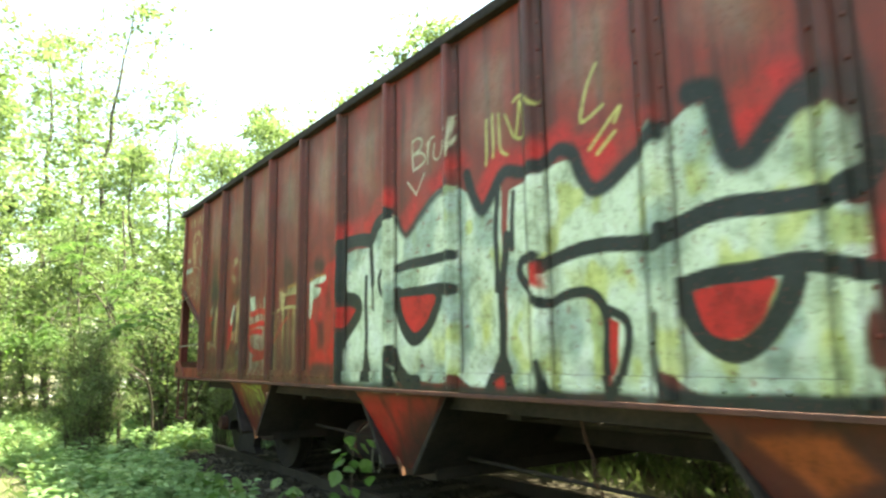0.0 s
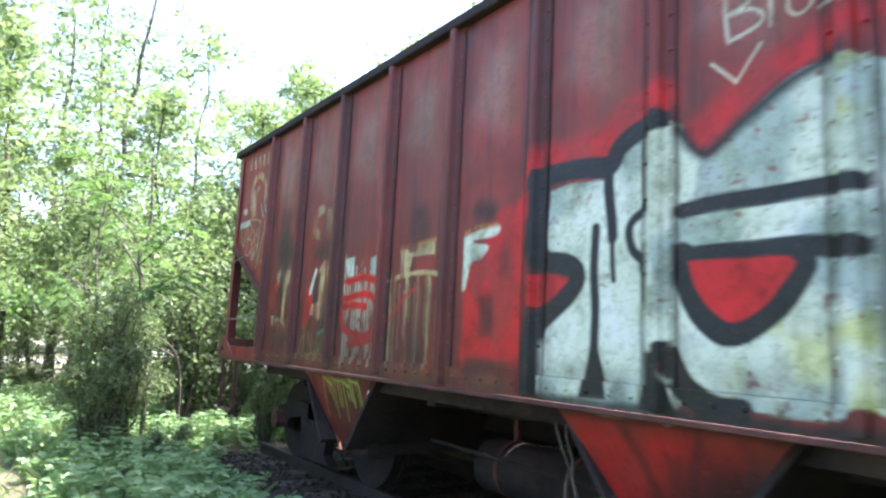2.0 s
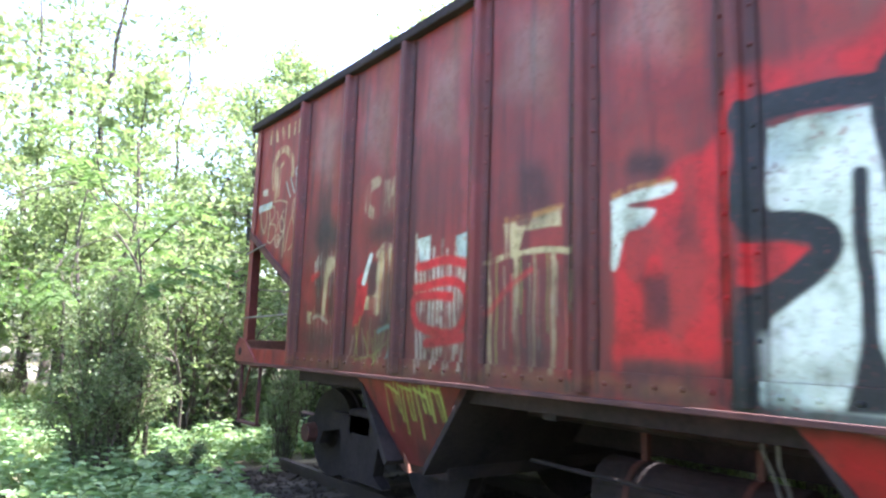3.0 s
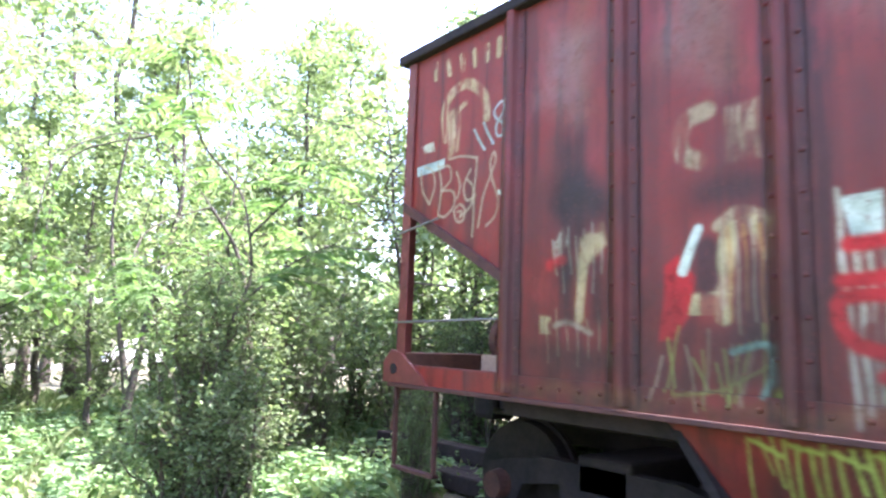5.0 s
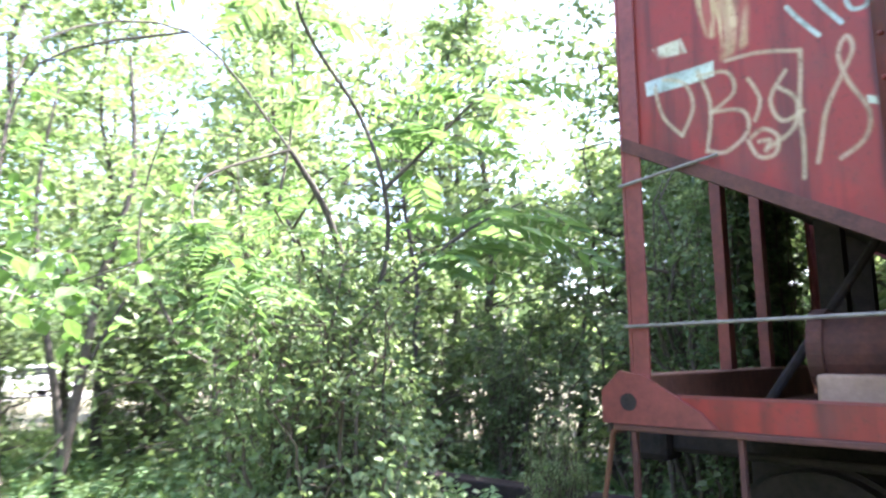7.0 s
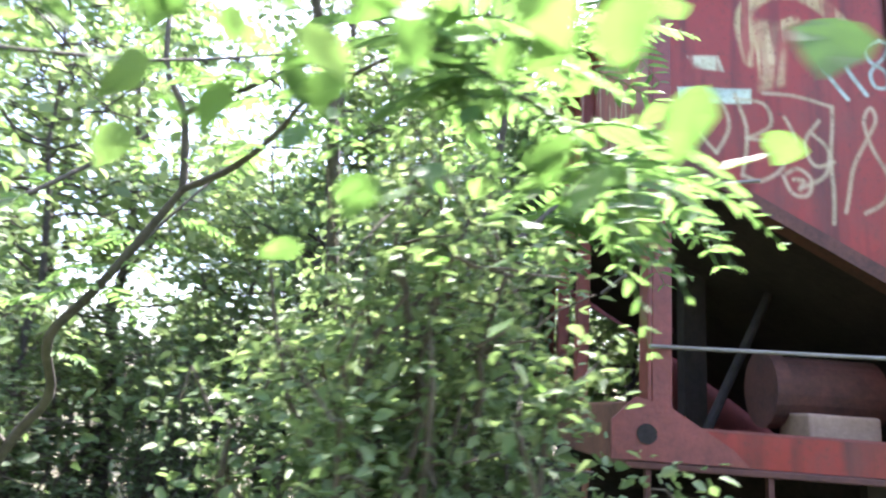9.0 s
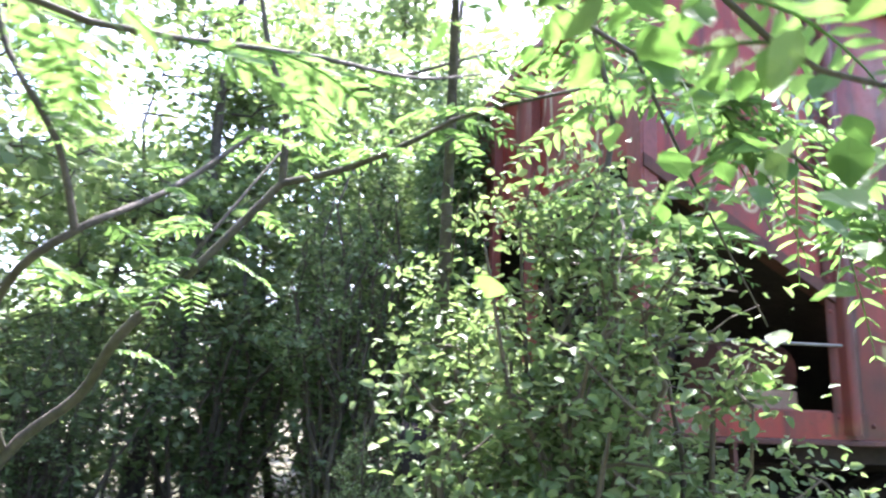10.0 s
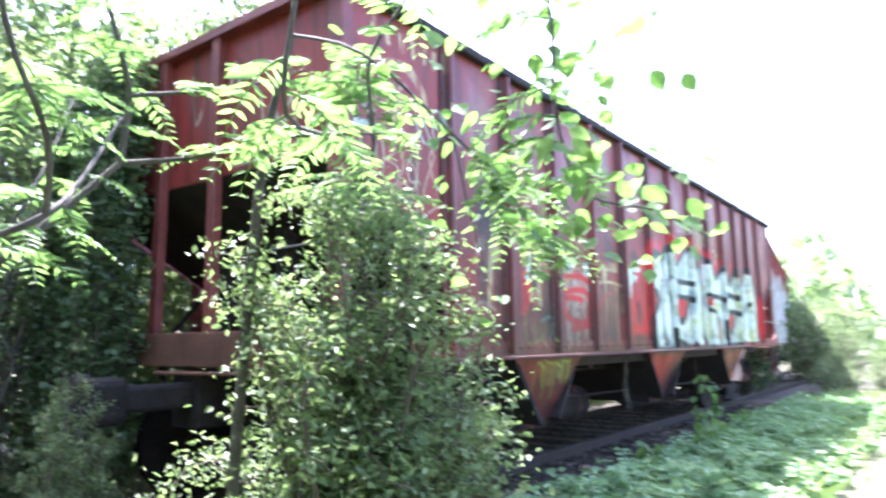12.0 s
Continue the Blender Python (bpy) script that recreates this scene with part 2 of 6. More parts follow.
def build_ground():
    def spread(n):
        t = np.linspace(-1, 1, n)
        return np.sign(t) * (np.abs(t) * 25 + np.abs(t) ** 6 * 2500)
    gx, gy = np.meshgrid(spread(141), spread(141), indexing="ij")
    v = np.stack([gx, gy, ground_height(gx, gy)], -1).reshape(-1, 3)
    i, j = np.meshgrid(np.arange(140), np.arange(140), indexing="ij")
    a = i * 141 + j
    f = np.stack([a, a + 141, a + 142, a + 1], -1).reshape(-1, 4)
    tagged(raw("ground", v, f, GROUND, smooth=True), "earth woodland ground with leaf litter and grass", "ground", kind="structure")


build_ground()

# ---- track ----
TRACK_X = 1.55
RAIL_TOP = 0.10


def build_track():
    bed = bmesh.new()
    slab(bed, [(TRACK_X - 2.0, -0.16), (TRACK_X - 1.5, -0.022), (TRACK_X + 1.5, -0.022), (TRACK_X + 2.0, -0.16)], 1, -60, 0.9)
    tagged(part("ballast_bed", bed, BALLAST), "dark weathered stone ballast under the rails", "ballast", kind="structure")
    first = None
    for n, y in enumerate(np.arange(-20.5, 0.3, 0.55)):
        if first is None:
            bm = box(bmesh.new(), (-1.28, -0.11, -0.08), (1.28, 0.11, 0.075), 0.012)
            first = part("railway_tie", bm, TIMBER)
            tagged(first, "weathered dark timber tie under the rails", "railway tie", "railway ties")
            first.location = (TRACK_X, y, -0.09)
        else:
            copy_thing(first, pose(TRACK_X + 0.03 * math.sin(n * 2.1), y, -0.09, 0, 0, 1.5 * math.sin(n * 3.7)))
    for s in (-1, 1):
        bm = bmesh.new()
        prof = [(-0.065, -0.055), (0.065, -0.055), (0.065, -0.04), (0.01, -0.025), (0.01, 0.055), (0.036, 0.062), (0.036, 0.1), (-0.036, 0.1), (-0.036, 0.062), (-0.01, 0.055), (-0.01, -0.025), (-0.065, -0.04)]
        slab(bm, [(TRACK_X + s * 0.755 + px, pz) for px, pz in prof], 1, -60, 0.7)
        tagged(part("rail", bm, RAIL_STEEL), "rusty steel rail spiked to old ties", "rail", "rails")


build_track()


def ballast_stones():
    """Loose broken stones along the ballast, too many to count."""
    rng = np.random.default_rng(41)
    n = 5200
    x = np.where(rng.random(n) < 0.75, rng.uniform(-0.75, 0.85, n), rng.uniform(0.85, 2.3, n))
    y = rng.uniform(-12.5, 0.8, n)
    r = rng.uniform(0.012, 0.034, n)
    z = np.where(x > 0.05, -0.022, -0.16 + (x + 0.75) * 0.17) + r * 0.4
    unit = np.array([(1, 0, 0), (0, 1, 0), (-1, 0, 0), (0, -1, 0), (0, 0, 0.8), (0, 0, -0.8)])
    v = unit[None] * (r[:, None, None] * rng.uniform(0.6, 1.3, (n, 6, 1)))
    a = rng.random(n) * 6.28
    c, q = np.cos(a)[:, None], np.sin(a)[:, None]
    v = np.stack([v[..., 0] * c - v[..., 1] * q, v[..., 0] * q + v[..., 1] * c, v[..., 2]], -1) + np.stack([x, y, z], 1)[:, None]
    f = np.array([(0, 1, 4), (1, 2, 4), (2, 3, 4), (3, 0, 4), (1, 0, 5), (2, 1, 5), (3, 2, 5), (0, 3, 5)])
    tagged(raw("ballast_stones", v.reshape(-1, 3), (np.arange(n)[:, None, None] * 6 + f).reshape(-1, 3), BALLAST), "loose grey broken stones along the track", "stones", kind="stuff")


ballast_stones()

# ---- hopper car ----
SILL, TOP, LENGTH, WIDTH = 1.15, 3.60, 11.92, 3.10
FIRST_POST, POST_STEP, POSTS = 1.10, 0.81, 13
BAYS = (2.72, 5.9, 9.08)


def sheet(name, ys, zs_low, z_high, x, parent, spray, dent, nz):
    """A side sheet as a fine net, a little dented, with its sprayed colours. zs_low: the lower edge, for each y."""
    ys, zs_low = np.asarray(ys), np.asarray(zs_low)
    t = np.linspace(0, 1, nz)
    y = np.repeat(ys, nz)
    z = (zs_low[:, None] + (z_high - zs_low)[:, None] * t).ravel()
    mid = (y - ys[0]) / (ys[-1] - ys[0])
    bow = np.sin(np.pi * mid) * np.sin(np.pi * np.tile(t, len(ys)))
    wav = np.array([noise.noise((a * 1.7, b * 1.7, dent)) for a, b in zip(y, z)])
    xs = x + bow * (0.012 * math.sin(dent * 2.3) + 0.012 * wav)
    i, j = np.meshgrid(np.arange(len(ys) - 1), np.arange(nz - 1), indexing="ij")
    a = (i * nz + j).ravel()
    ob = raw(name, np.stack([xs, y, z], 1), np.stack([a, a + 1, a + nz + 1, a + nz], 1), CAR_PAINT, parent, True)
    lay = ob.data.color_attributes.new("spray", "FLOAT_COLOR", "POINT")
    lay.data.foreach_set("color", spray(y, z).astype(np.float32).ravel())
    return ob


def spray_on(ob, spray):
    """Keeps the sprayed colours on a mesh's corners."""
    co = np.array([p.co for p in ob.data.vertices])
    lay = ob.data.color_attributes.new("spray", "FLOAT_COLOR", "POINT")
    lay.data.foreach_set("color", spray(co[:, 1], co[:, 2]).astype(np.float32).ravel())


def rivet(bm, x, y, z, r=0.011):
    bmesh.ops.create_cone(bm, cap_ends=True, segments=7, radius1=r, radius2=r * 0.45, depth=r * 0.9, matrix=Matrix.Translation((x - r * 0.4, y, z)) @ pose(0, 0, 0, 0, -90, 0))


def post(parent, y, spray, nz, low=SILL + 0.05):
    """A pressed side post: a hat section with flanges and rivets, sprayed over like the sheets."""
    prof = [(-0.003, 0.088), (-0.011, 0.088), (-0.011, 0.043), (-0.018, 0.037), (-0.046, 0.031), (-0.056, 0.025), (-0.060, 0.013), (-0.060, -0.013), (-0.056, -0.025), (-0.046, -0.031), (-0.018, -0.037), (-0.011, -0.043), (-0.011, -0.088), (-0.003, -0.088)]
    zs = np.linspace(low, TOP - 0.06, nz)
    v = np.array([[px, y + py, z] for z in zs for px, py in prof])
    n = len(prof)
    i, j = np.meshgrid(np.arange(nz - 1), np.arange(n - 1), indexing="ij")
    a = (i * n + j).ravel()
    ob = raw("side_post", v, np.stack([a, a + n, a + n + 1, a + 1], 1), CAR_PAINT, parent)
    lay = ob.data.color_attributes.new("spray", "FLOAT_COLOR", "POINT")
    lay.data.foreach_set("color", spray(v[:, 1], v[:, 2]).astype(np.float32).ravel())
    bm = bmesh.new()
    for z in np.arange(low + 0.08, TOP - 0.1, 0.17):
        for s in (-1, 1):
            rivet(bm, -0.011, y + s * 0.066, z, 0.012)
    rv = tagged(part("rivet_seam", bm, CAR_PAINT, ob), kind="stuff")
    spray_on(rv, spray)
    return ob


def truck(m):
    """A two-axle freight truck with cast side frames."""
    t = thing("rail_truck")
    t.matrix_basis = m
    tagged(t, "dark greasy two-axle freight truck under the hopper car", "rail truck", "trucks")
    for ya in (-0.86, 0.86):
        for s in (-1, 1):
            bm = bmesh.new()
            rod(bm, (s * 0.70, ya, 0.42), (s * 0.80, ya, 0.42), 0.42, 0.415, 32)
            rod(bm, (s * 0.66, ya, 0.42), (s * 0.705, ya, 0.42), 0.445, 0.445, 32)
            rod(bm, (s * 0.80, ya, 0.42), (s * 0.86, ya, 0.42), 0.15, 0.11, 20)
            part("wheel", bm, BLACK_STEEL, t)
        part("axle", rod(bmesh.new(), (-1.05, ya, 0.42), (1.05, ya, 0.42), 0.075, None, 14), BLACK_STEEL, t)
    for s in (-1, 1):
        bm = bmesh.new()
        slab(bm, [(-1.05, 0.36), (-0.98, 0.56), (-0.5, 0.66), (0.5, 0.66), (0.98, 0.56), (1.05, 0.36), (0.72, 0.34), (0.66, 0.46), (0.34, 0.52), (0.26, 0.20), (0.40, 0.12), (-0.40, 0.12), (-0.26, 0.20), (-0.34, 0.52), (-0.66, 0.46), (-0.72, 0.34)], 0, s * 0.95 - 0.05, s * 0.95 + 0.05)
        part("side_frame", bm, BLACK_STEEL, t)
        for ya in (-0.86, 0.86):
            part("journal_cap", rod(bmesh.new(), (s * 1.0, ya, 0.43), (s * 1.09, ya, 0.43), 0.10, 0.085, 16), DARK_RUST, t)
        for ya in (-0.13, 0.0, 0.13):
            bm = bmesh.new()
            for k in range(5):
                rod(bm, (s * 0.95, ya, 0.22 + k * 0.055), (s * 0.95, ya, 0.25 + k * 0.055), 0.055, None, 10)
            part("spring", bm, BLACK_STEEL, t)
    part("bolster", box(bmesh.new(), (-1.0, -0.2, 0.48), (1.0, 0.2, 0.72), 0.03), BLACK_STEEL, t)
    return t


def hopper(m, spray, fine, label):
    """An open-topped, outside-posted hopper car at the pose m; its near end at y = 0, its near side in the plane x = 0."""
    car = thing("hopper_car")
    car.matrix_basis = m
    tagged(car, label, "hopper car", "hopper cars")
    posts = [-(FIRST_POST + POST_STEP * k) for k in range(POSTS)]

    def sprayed(y, z):
        return spray(np.asarray(y), np.asarray(z))

    nz = 220 if fine else 24
    edges = [-0.005] + posts + [-LENGTH + 0.005]
    for k, (a, b) in enumerate(zip(edges[:-1], edges[1:])):
        dense = fine and k <= 12
        ys = np.linspace(b, a, (150 if k == 0 else 82) if dense else 12)
        if k == 0:
            low = 2.43 + (ys + 0.06) * 0.545
        elif k == POSTS:
            low = 2.43 + (-LENGTH + 0.06 - ys) * 0.545
        else:
            low = np.full(len(ys), SILL + 0.05)
        sheet("side_sheet", ys, low, TOP - 0.06, 0.0, car, sprayed, k * 1.31 + 0.4, nz if dense else 24)
    for k, y in enumerate(posts):
        post(car, y, sprayed, nz if fine and k < 12 else 24)
    # lower edge stiffeners of the cut-back end sheets
    for y0, s in ((0.0, 1), (-LENGTH, -1)):
        bm = bmesh.new()
        slab(bm, [(y0 - s * 0.0, 2.47), (y0 - s * 1.06, 1.895), (y0 - s * 1.06, 1.83), (y0 - s * 0.0, 2.405)], 0, -0.03, 0.06)
        part("edge_stiffener", bm, DARK_RUST, car)
    # top chord and sill
    part("top_chord", box(bmesh.new(), (-0.065, -LENGTH - 0.09, TOP - 0.075), (0.07, 0.09, TOP), 0.012), BLACK_STEEL, car, "dark top chord")
    bm = bmesh.new()
    box(bm, (-0.032, -LENGTH - 0.1, SILL), (0.09, 0.1, SILL + 0.026), 0.005)
    part("side_sill", bm, DARK_RUST, car, "rusty steel side sill")
    ny, rows = (1100, 12) if fine else (60, 3)
    gy, gz = (q.ravel() for q in np.meshgrid(np.linspace(-LENGTH - 0.1, 0.1, ny), np.linspace(SILL + 0.028, SILL + 0.15, rows), indexing="ij"))
    at_front = np.stack([np.full(len(gy), -0.016), gy, gz], 1)
    a = (np.arange(ny - 1)[:, None] * rows + np.arange(rows - 1)).ravel()
    st = raw("sill_strip", at_front, np.stack([a, a + 1, a + rows + 1, a + rows], 1), CAR_PAINT, car)
    spray_on(st, spray)
    part("strip_edge", box(bmesh.new(), (-0.0155, -LENGTH - 0.1, SILL + 0.147), (-0.001, 0.1, SILL + 0.151)), DARK_RUST, st)
    bolts = bmesh.new()
    for y in np.arange(-LENGTH + 1.1, -1.0, 0.135):
        rivet(bolts, -0.016, y, SILL + 0.095, 0.014)
    spray_on(tagged(part("rivet_seam", bolts, CAR_PAINT, st), kind="stuff"), spray)
    # far side
    bm = bmesh.new()
    slab(bm, [(0, 2.43), (-1.06, 1.88), (-1.06, SILL), (-LENGTH + 1.06, SILL), (-LENGTH + 1.06, 1.88), (-LENGTH, 2.43), (-LENGTH, TOP - 0.02), (0, TOP - 0.02)], 0, WIDTH - 0.02, WIDTH)
    part("far_side_sheet", bm, RED_OXIDE, car)
    for y in posts:
        part("far_post", box(bmesh.new(), (WIDTH, y - 0.05, SILL), (WIDTH + 0.09, y + 0.05, TOP)), RED_OXIDE, car)
    part("far_sill", box(bmesh.new(), (WIDTH - 0.09, -LENGTH - 0.1, SILL), (WIDTH + 0.07, 0.1, SILL + 0.15)), BLACK_STEEL, car)
    part("far_top_chord", box(bmesh.new(), (WIDTH - 0.07, -LENGTH - 0.09, TOP - 0.075), (WIDTH + 0.065, 0.09, TOP)), RED_OXIDE, car)
    # ends
    for y0, s in ((0.0, 1), (-LENGTH, -1)):
        def ye(d):
            return y0 - s * d
        part("end_plate", box(bmesh.new(), (0.005, min(ye(0.006), ye(0.02)), 2.50), (WIDTH - 0.025, max(ye(0.006), ye(0.02)), TOP - 0.03)), RED_OXIDE, car)
        gx, gz = (q.ravel() for q in np.meshgrid(np.linspace(0.01, WIDTH - 0.03, 240), np.linspace(2.51, TOP - 0.04, 84), indexing="ij"))
        a = (np.arange(239)[:, None] * 84 + np.arange(83)).ravel()
        face = raw("end_sheet", np.stack([gx, np.full(len(gx), ye(0.0)), gz], 1), np.stack([a, a + 84, a + 85, a + 1], 1), CAR_PAINT, car)
        lay = face.data.color_attributes.new("spray", "FLOAT_COLOR", "POINT")
        lay.data.foreach_set("color", spray(gx + 100, gz).astype(np.float32).ravel())
        bm = bmesh.new()
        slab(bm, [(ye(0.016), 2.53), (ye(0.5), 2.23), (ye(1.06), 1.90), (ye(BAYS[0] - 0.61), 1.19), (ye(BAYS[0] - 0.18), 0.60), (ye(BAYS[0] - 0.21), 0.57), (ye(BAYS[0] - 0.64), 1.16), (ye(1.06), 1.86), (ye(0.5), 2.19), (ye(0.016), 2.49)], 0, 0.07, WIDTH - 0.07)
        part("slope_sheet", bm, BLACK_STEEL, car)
        for x in (0.0, WIDTH - 0.08):
            bm = box(bmesh.new(), (x - 0.02, min(ye(0.002), ye(-0.014)), SILL + 0.15), (x + 0.10, max(ye(0.002), ye(-0.014)), TOP - 0.08), 0.004)
            box(bm, (x - 0.02 if x < 1 else x + 0.085, min(ye(0.003), ye(0.08)), SILL + 0.15), (x - 0.006 if x < 1 else x + 0.1, max(ye(0.003), ye(0.08)), TOP - 0.08), 0.004)
            part("corner_post", bm, RED_OXIDE, car)
        for x in (1.23, 1.93):
            bm = box(bmesh.new(), (x - 0.045, min(ye(-0.07), ye(-0.002)), SILL + 0.1), (x + 0.045, max(ye(-0.07), ye(-0.002)), TOP - 0.05), 0.006)
            part("end_post", bm, RED_OXIDE, car)
        part("end_chord", box(bmesh.new(), (0.075, min(ye(-0.09), ye(0.0)), TOP - 0.07), (WIDTH - 0.075, max(ye(-0.09), ye(0.0)), TOP - 0.005)), RED_OXIDE, car)
        part("end_sill", box(bmesh.new(), (0.0, min(ye(-0.10), ye(0.05)), SILL + 0.0), (WIDTH, max(ye(-0.10), ye(0.05)), SILL + 0.24), 0.01), RUST, car)
        for x in (1.15, 1.85):
            part("slope_support", box(bmesh.new(), (x - 0.06, min(ye(0.5), ye(0.62)), SILL), (x + 0.06, max(ye(0.5), ye(0.62)), 2.22)), BLACK_STEEL, car)
        for x in (0.5, 2.6):
            part("slope_brace", rod(bmesh.new(), (x, ye(0.35), SILL + 0.05), (x + (0.3 if x < 1 else -0.3), ye(0.85), 2.03), 0.022, None, 8), BLACK_STEEL, car)
        # corner gusset; a black disc stands for the shade inside its roping hole
        for x in (-0.035, WIDTH + 0.015):
            bm = bmesh.new()
            slab(bm, [(ye(-0.15), SILL + 0.03), (ye(-0.15), SILL + 0.17), (ye(-0.06), SILL + 0.26), (ye(0.05), SILL + 0.24), (ye(0.30), SILL + 0.09), (ye(0.36), SILL + 0.03)], 0, x, x + 0.02)
            g = part("corner_gusset", bm, RED_OXIDE, car)
            part("roping_hole_disc", rod(bmesh.new(), (x - 0.004, ye(-0.02), SILL + 0.125), (x + 0.024, ye(-0.02), SILL + 0.125), 0.038, None, 18), BLACK_STEEL, g)
        # platform plate between end sill and first post
        part("end_floor", box(bmesh.new(), (0.005, min(ye(0.06), ye(1.0)), SILL + 0.03), (WIDTH - 0.005, max(ye(0.06), ye(1.0)), SILL + 0.05)), RUST, car)
        part("sill_curb", box(bmesh.new(), (0.0, min(ye(0.1), ye(1.0)), SILL + 0.03), (0.012, max(ye(0.1), ye(1.0)), SILL + 0.16)), RED_OXIDE, car)
        # grab irons
        part("grab_iron", rod(bmesh.new(), (-0.045, ye(-0.015), 2.235), (-0.035, ye(0.43), 2.30), 0.008), WIRE_STEEL, car)
        part("grab_iron", rod(bmesh.new(), (-0.045, ye(-0.015), 1.60), (-0.045, ye(1.05), 1.62), 0.008), WIRE_STEEL, car)
        part("grab_iron", rod(bmesh.new(), (0.1, ye(-0.07), 1.9), (0.55, ye(-0.07), 1.9), 0.008), WIRE_STEEL, car)
        # brake gear on the end floor
        bm = box(bmesh.new(), (0.16, min(ye(0.68), ye(0.97)), SILL + 0.05), (0.42, max(ye(0.68), ye(0.97)), SILL + 0.25), 0.012)
        part("brake_box", bm, plain("tan_steel", (0.22, 0.13, 0.09), (0.36, 0.24, 0.17), 4.0) if fine and s == 1 else RUST, car, "pale tan rusted brake box")
        bm = rod(bmesh.new(), (0.45, ye(0.68), 1.5), (0.45, ye(1.1), 1.5), 0.15, None, 22)
        rod(bm, (0.45, ye(0.62), 1.5), (0.45, ye(0.68), 1.5), 0.17, 0.17, 22)
        part("brake_cylinder", bm, DARK_RUST, car, "rusty brake cylinder")
        # coupler, with the shade it stands in put into its dark colour
        bm = box(bmesh.new(), (TRACK_X - 0.09, min(ye(-0.55), ye(0.2)), 0.86), (TRACK_X + 0.09, max(ye(-0.55), ye(0.2)), 1.04), 0.03)
        box(bm, (TRACK_X - 0.17, min(ye(-0.78), ye(-0.5)), 0.80), (TRACK_X + 0.10, max(ye(-0.78), ye(-0.5)), 1.10), 0.05)
        box(bm, (TRACK_X + 0.09, min(ye(-0.74), ye(-0.6)), 0.78), (TRACK_X + 0.21, max(ye(-0.74), ye(-0.6)), 1.12), 0.04)
        part("coupler", bm, BLACK_STEEL, car, "knuckle coupler coloured dark as if in shade")
        bm = rod(bmesh.new(), (TRACK_X - 0.1, ye(-0.3), 1.12), (0.15, ye(-0.2), 1.12), 0.013)
        rod(bm, (0.15, ye(-0.2), 1.12), (0.12, ye(-0.24), 0.82), 0.013)
        part("uncoupling_lever", bm, RUST, car)
        bm = box(bmesh.new(), (-0.02, min(ye(0.0), ye(-0.02)), 0.60), (0.01, max(ye(0.0), ye(-0.02)), SILL))
        box(bm, (-0.03, min(ye(0.0), ye(0.45)), 0.60), (0.03, max(ye(0.0), ye(0.45)), 0.62))
        box(bm, (-0.02, min(ye(0.43), ye(0.45)), 0.60), (0.01, max(ye(0.43), ye(0.45)), SILL))
        part("stirrup_step", bm, DARK_RUST, car)
    # centre sill and hopper bays
    part("centre_sill", box(bmesh.new(), (TRACK_X - 0.17, -LENGTH, 0.72), (TRACK_X + 0.17, 0.0, 1.12), 0.01), BLACK_STEEL, car)
    for n, yb in enumerate(BAYS):
        for x0, x1, s in ((0.06, 0.22, 1), (WIDTH - 0.06, WIDTH - 0.22, -1)):
            cells, v, f = 80 if fine and s == 1 else 10, [], []
            for i in range(cells + 1):
                t = i / cells
                z, half, x = SILL - 0.005 - t * 0.56, 0.62 - 0.42 * t ** 0.85, x0 + (x1 - x0) * t
                for j in range(cells + 1):
                    v.append((x, -yb + half * (2 * j / cells - 1), z))
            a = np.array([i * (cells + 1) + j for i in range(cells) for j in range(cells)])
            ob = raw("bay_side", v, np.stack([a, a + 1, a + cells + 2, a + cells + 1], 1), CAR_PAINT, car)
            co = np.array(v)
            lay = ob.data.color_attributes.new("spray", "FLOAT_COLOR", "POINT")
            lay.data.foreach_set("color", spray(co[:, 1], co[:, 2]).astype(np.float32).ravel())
        bm = bmesh.new()
        slab(bm, [(-yb - 0.24, 0.60), (-yb + 0.24, 0.60), (-yb + 0.24, 0.52), (-yb - 0.24, 0.52)], 0, 0.28, WIDTH - 0.28)
        part("outlet_gate", bm, BLACK_STEEL, car)
        for s in (-1, 1):
            if (n == 0 and s == 1) or (n == len(BAYS) - 1 and s == -1):
                continue
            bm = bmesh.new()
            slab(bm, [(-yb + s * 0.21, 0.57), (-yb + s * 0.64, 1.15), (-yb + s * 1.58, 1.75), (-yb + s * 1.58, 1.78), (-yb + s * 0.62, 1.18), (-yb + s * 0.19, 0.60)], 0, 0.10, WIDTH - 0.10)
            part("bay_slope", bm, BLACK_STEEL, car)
        part("gate_lever", rod(bmesh.new(), (0.22, -yb + 0.12, 0.52), (0.20, -yb + 0.28, 0.95), 0.016), RUST, car)
    # dark reservoir with its straps, added to block the bright gap; hanging hoses between the bays
    if fine:
        tank = part("air_reservoir", rod(bmesh.new(), (0.95, -4.95, 0.56), (0.95, -3.75, 0.56), 0.2, None, 24), BLACK_STEEL, car, "dark air reservoir added to block the bright gap")
        for y in (-4.7, -4.0):
            bm = rod(bmesh.new(), (0.95, y - 0.02, 0.56), (0.95, y + 0.02, 0.56), 0.207, None, 24)
            box(bm, (0.93, y - 0.02, 0.74), (0.97, y + 0.02, SILL - 0.05))
            part("strap", bm, DARK_RUST, tank)
        bm = rod(bmesh.new(), (0.95, -5.08, 0.56), (0.95, -4.95, 0.56), 0.05, 0.2, 24)
        part("tank_end", bm, BLACK_STEEL, tank)
        hang = np.random.default_rng(5)
        for y in (-5.02, -5.1, -7.6):
            v, f = tube(curl(hang, (0.3, y, SILL - 0.05), (0.34, y - 0.1, 0.45), 7, 0.25), np.full(7, 0.007), 6)
            raw("air_hose", v, f, DARK_RUST if y < -6 else WIRE_STEEL, car, True)
        part("brake_rod", rod(bmesh.new(), (0.6, -3.4, 0.7), (0.5, -8.6, 0.62), 0.014), BLACK_STEEL, car)
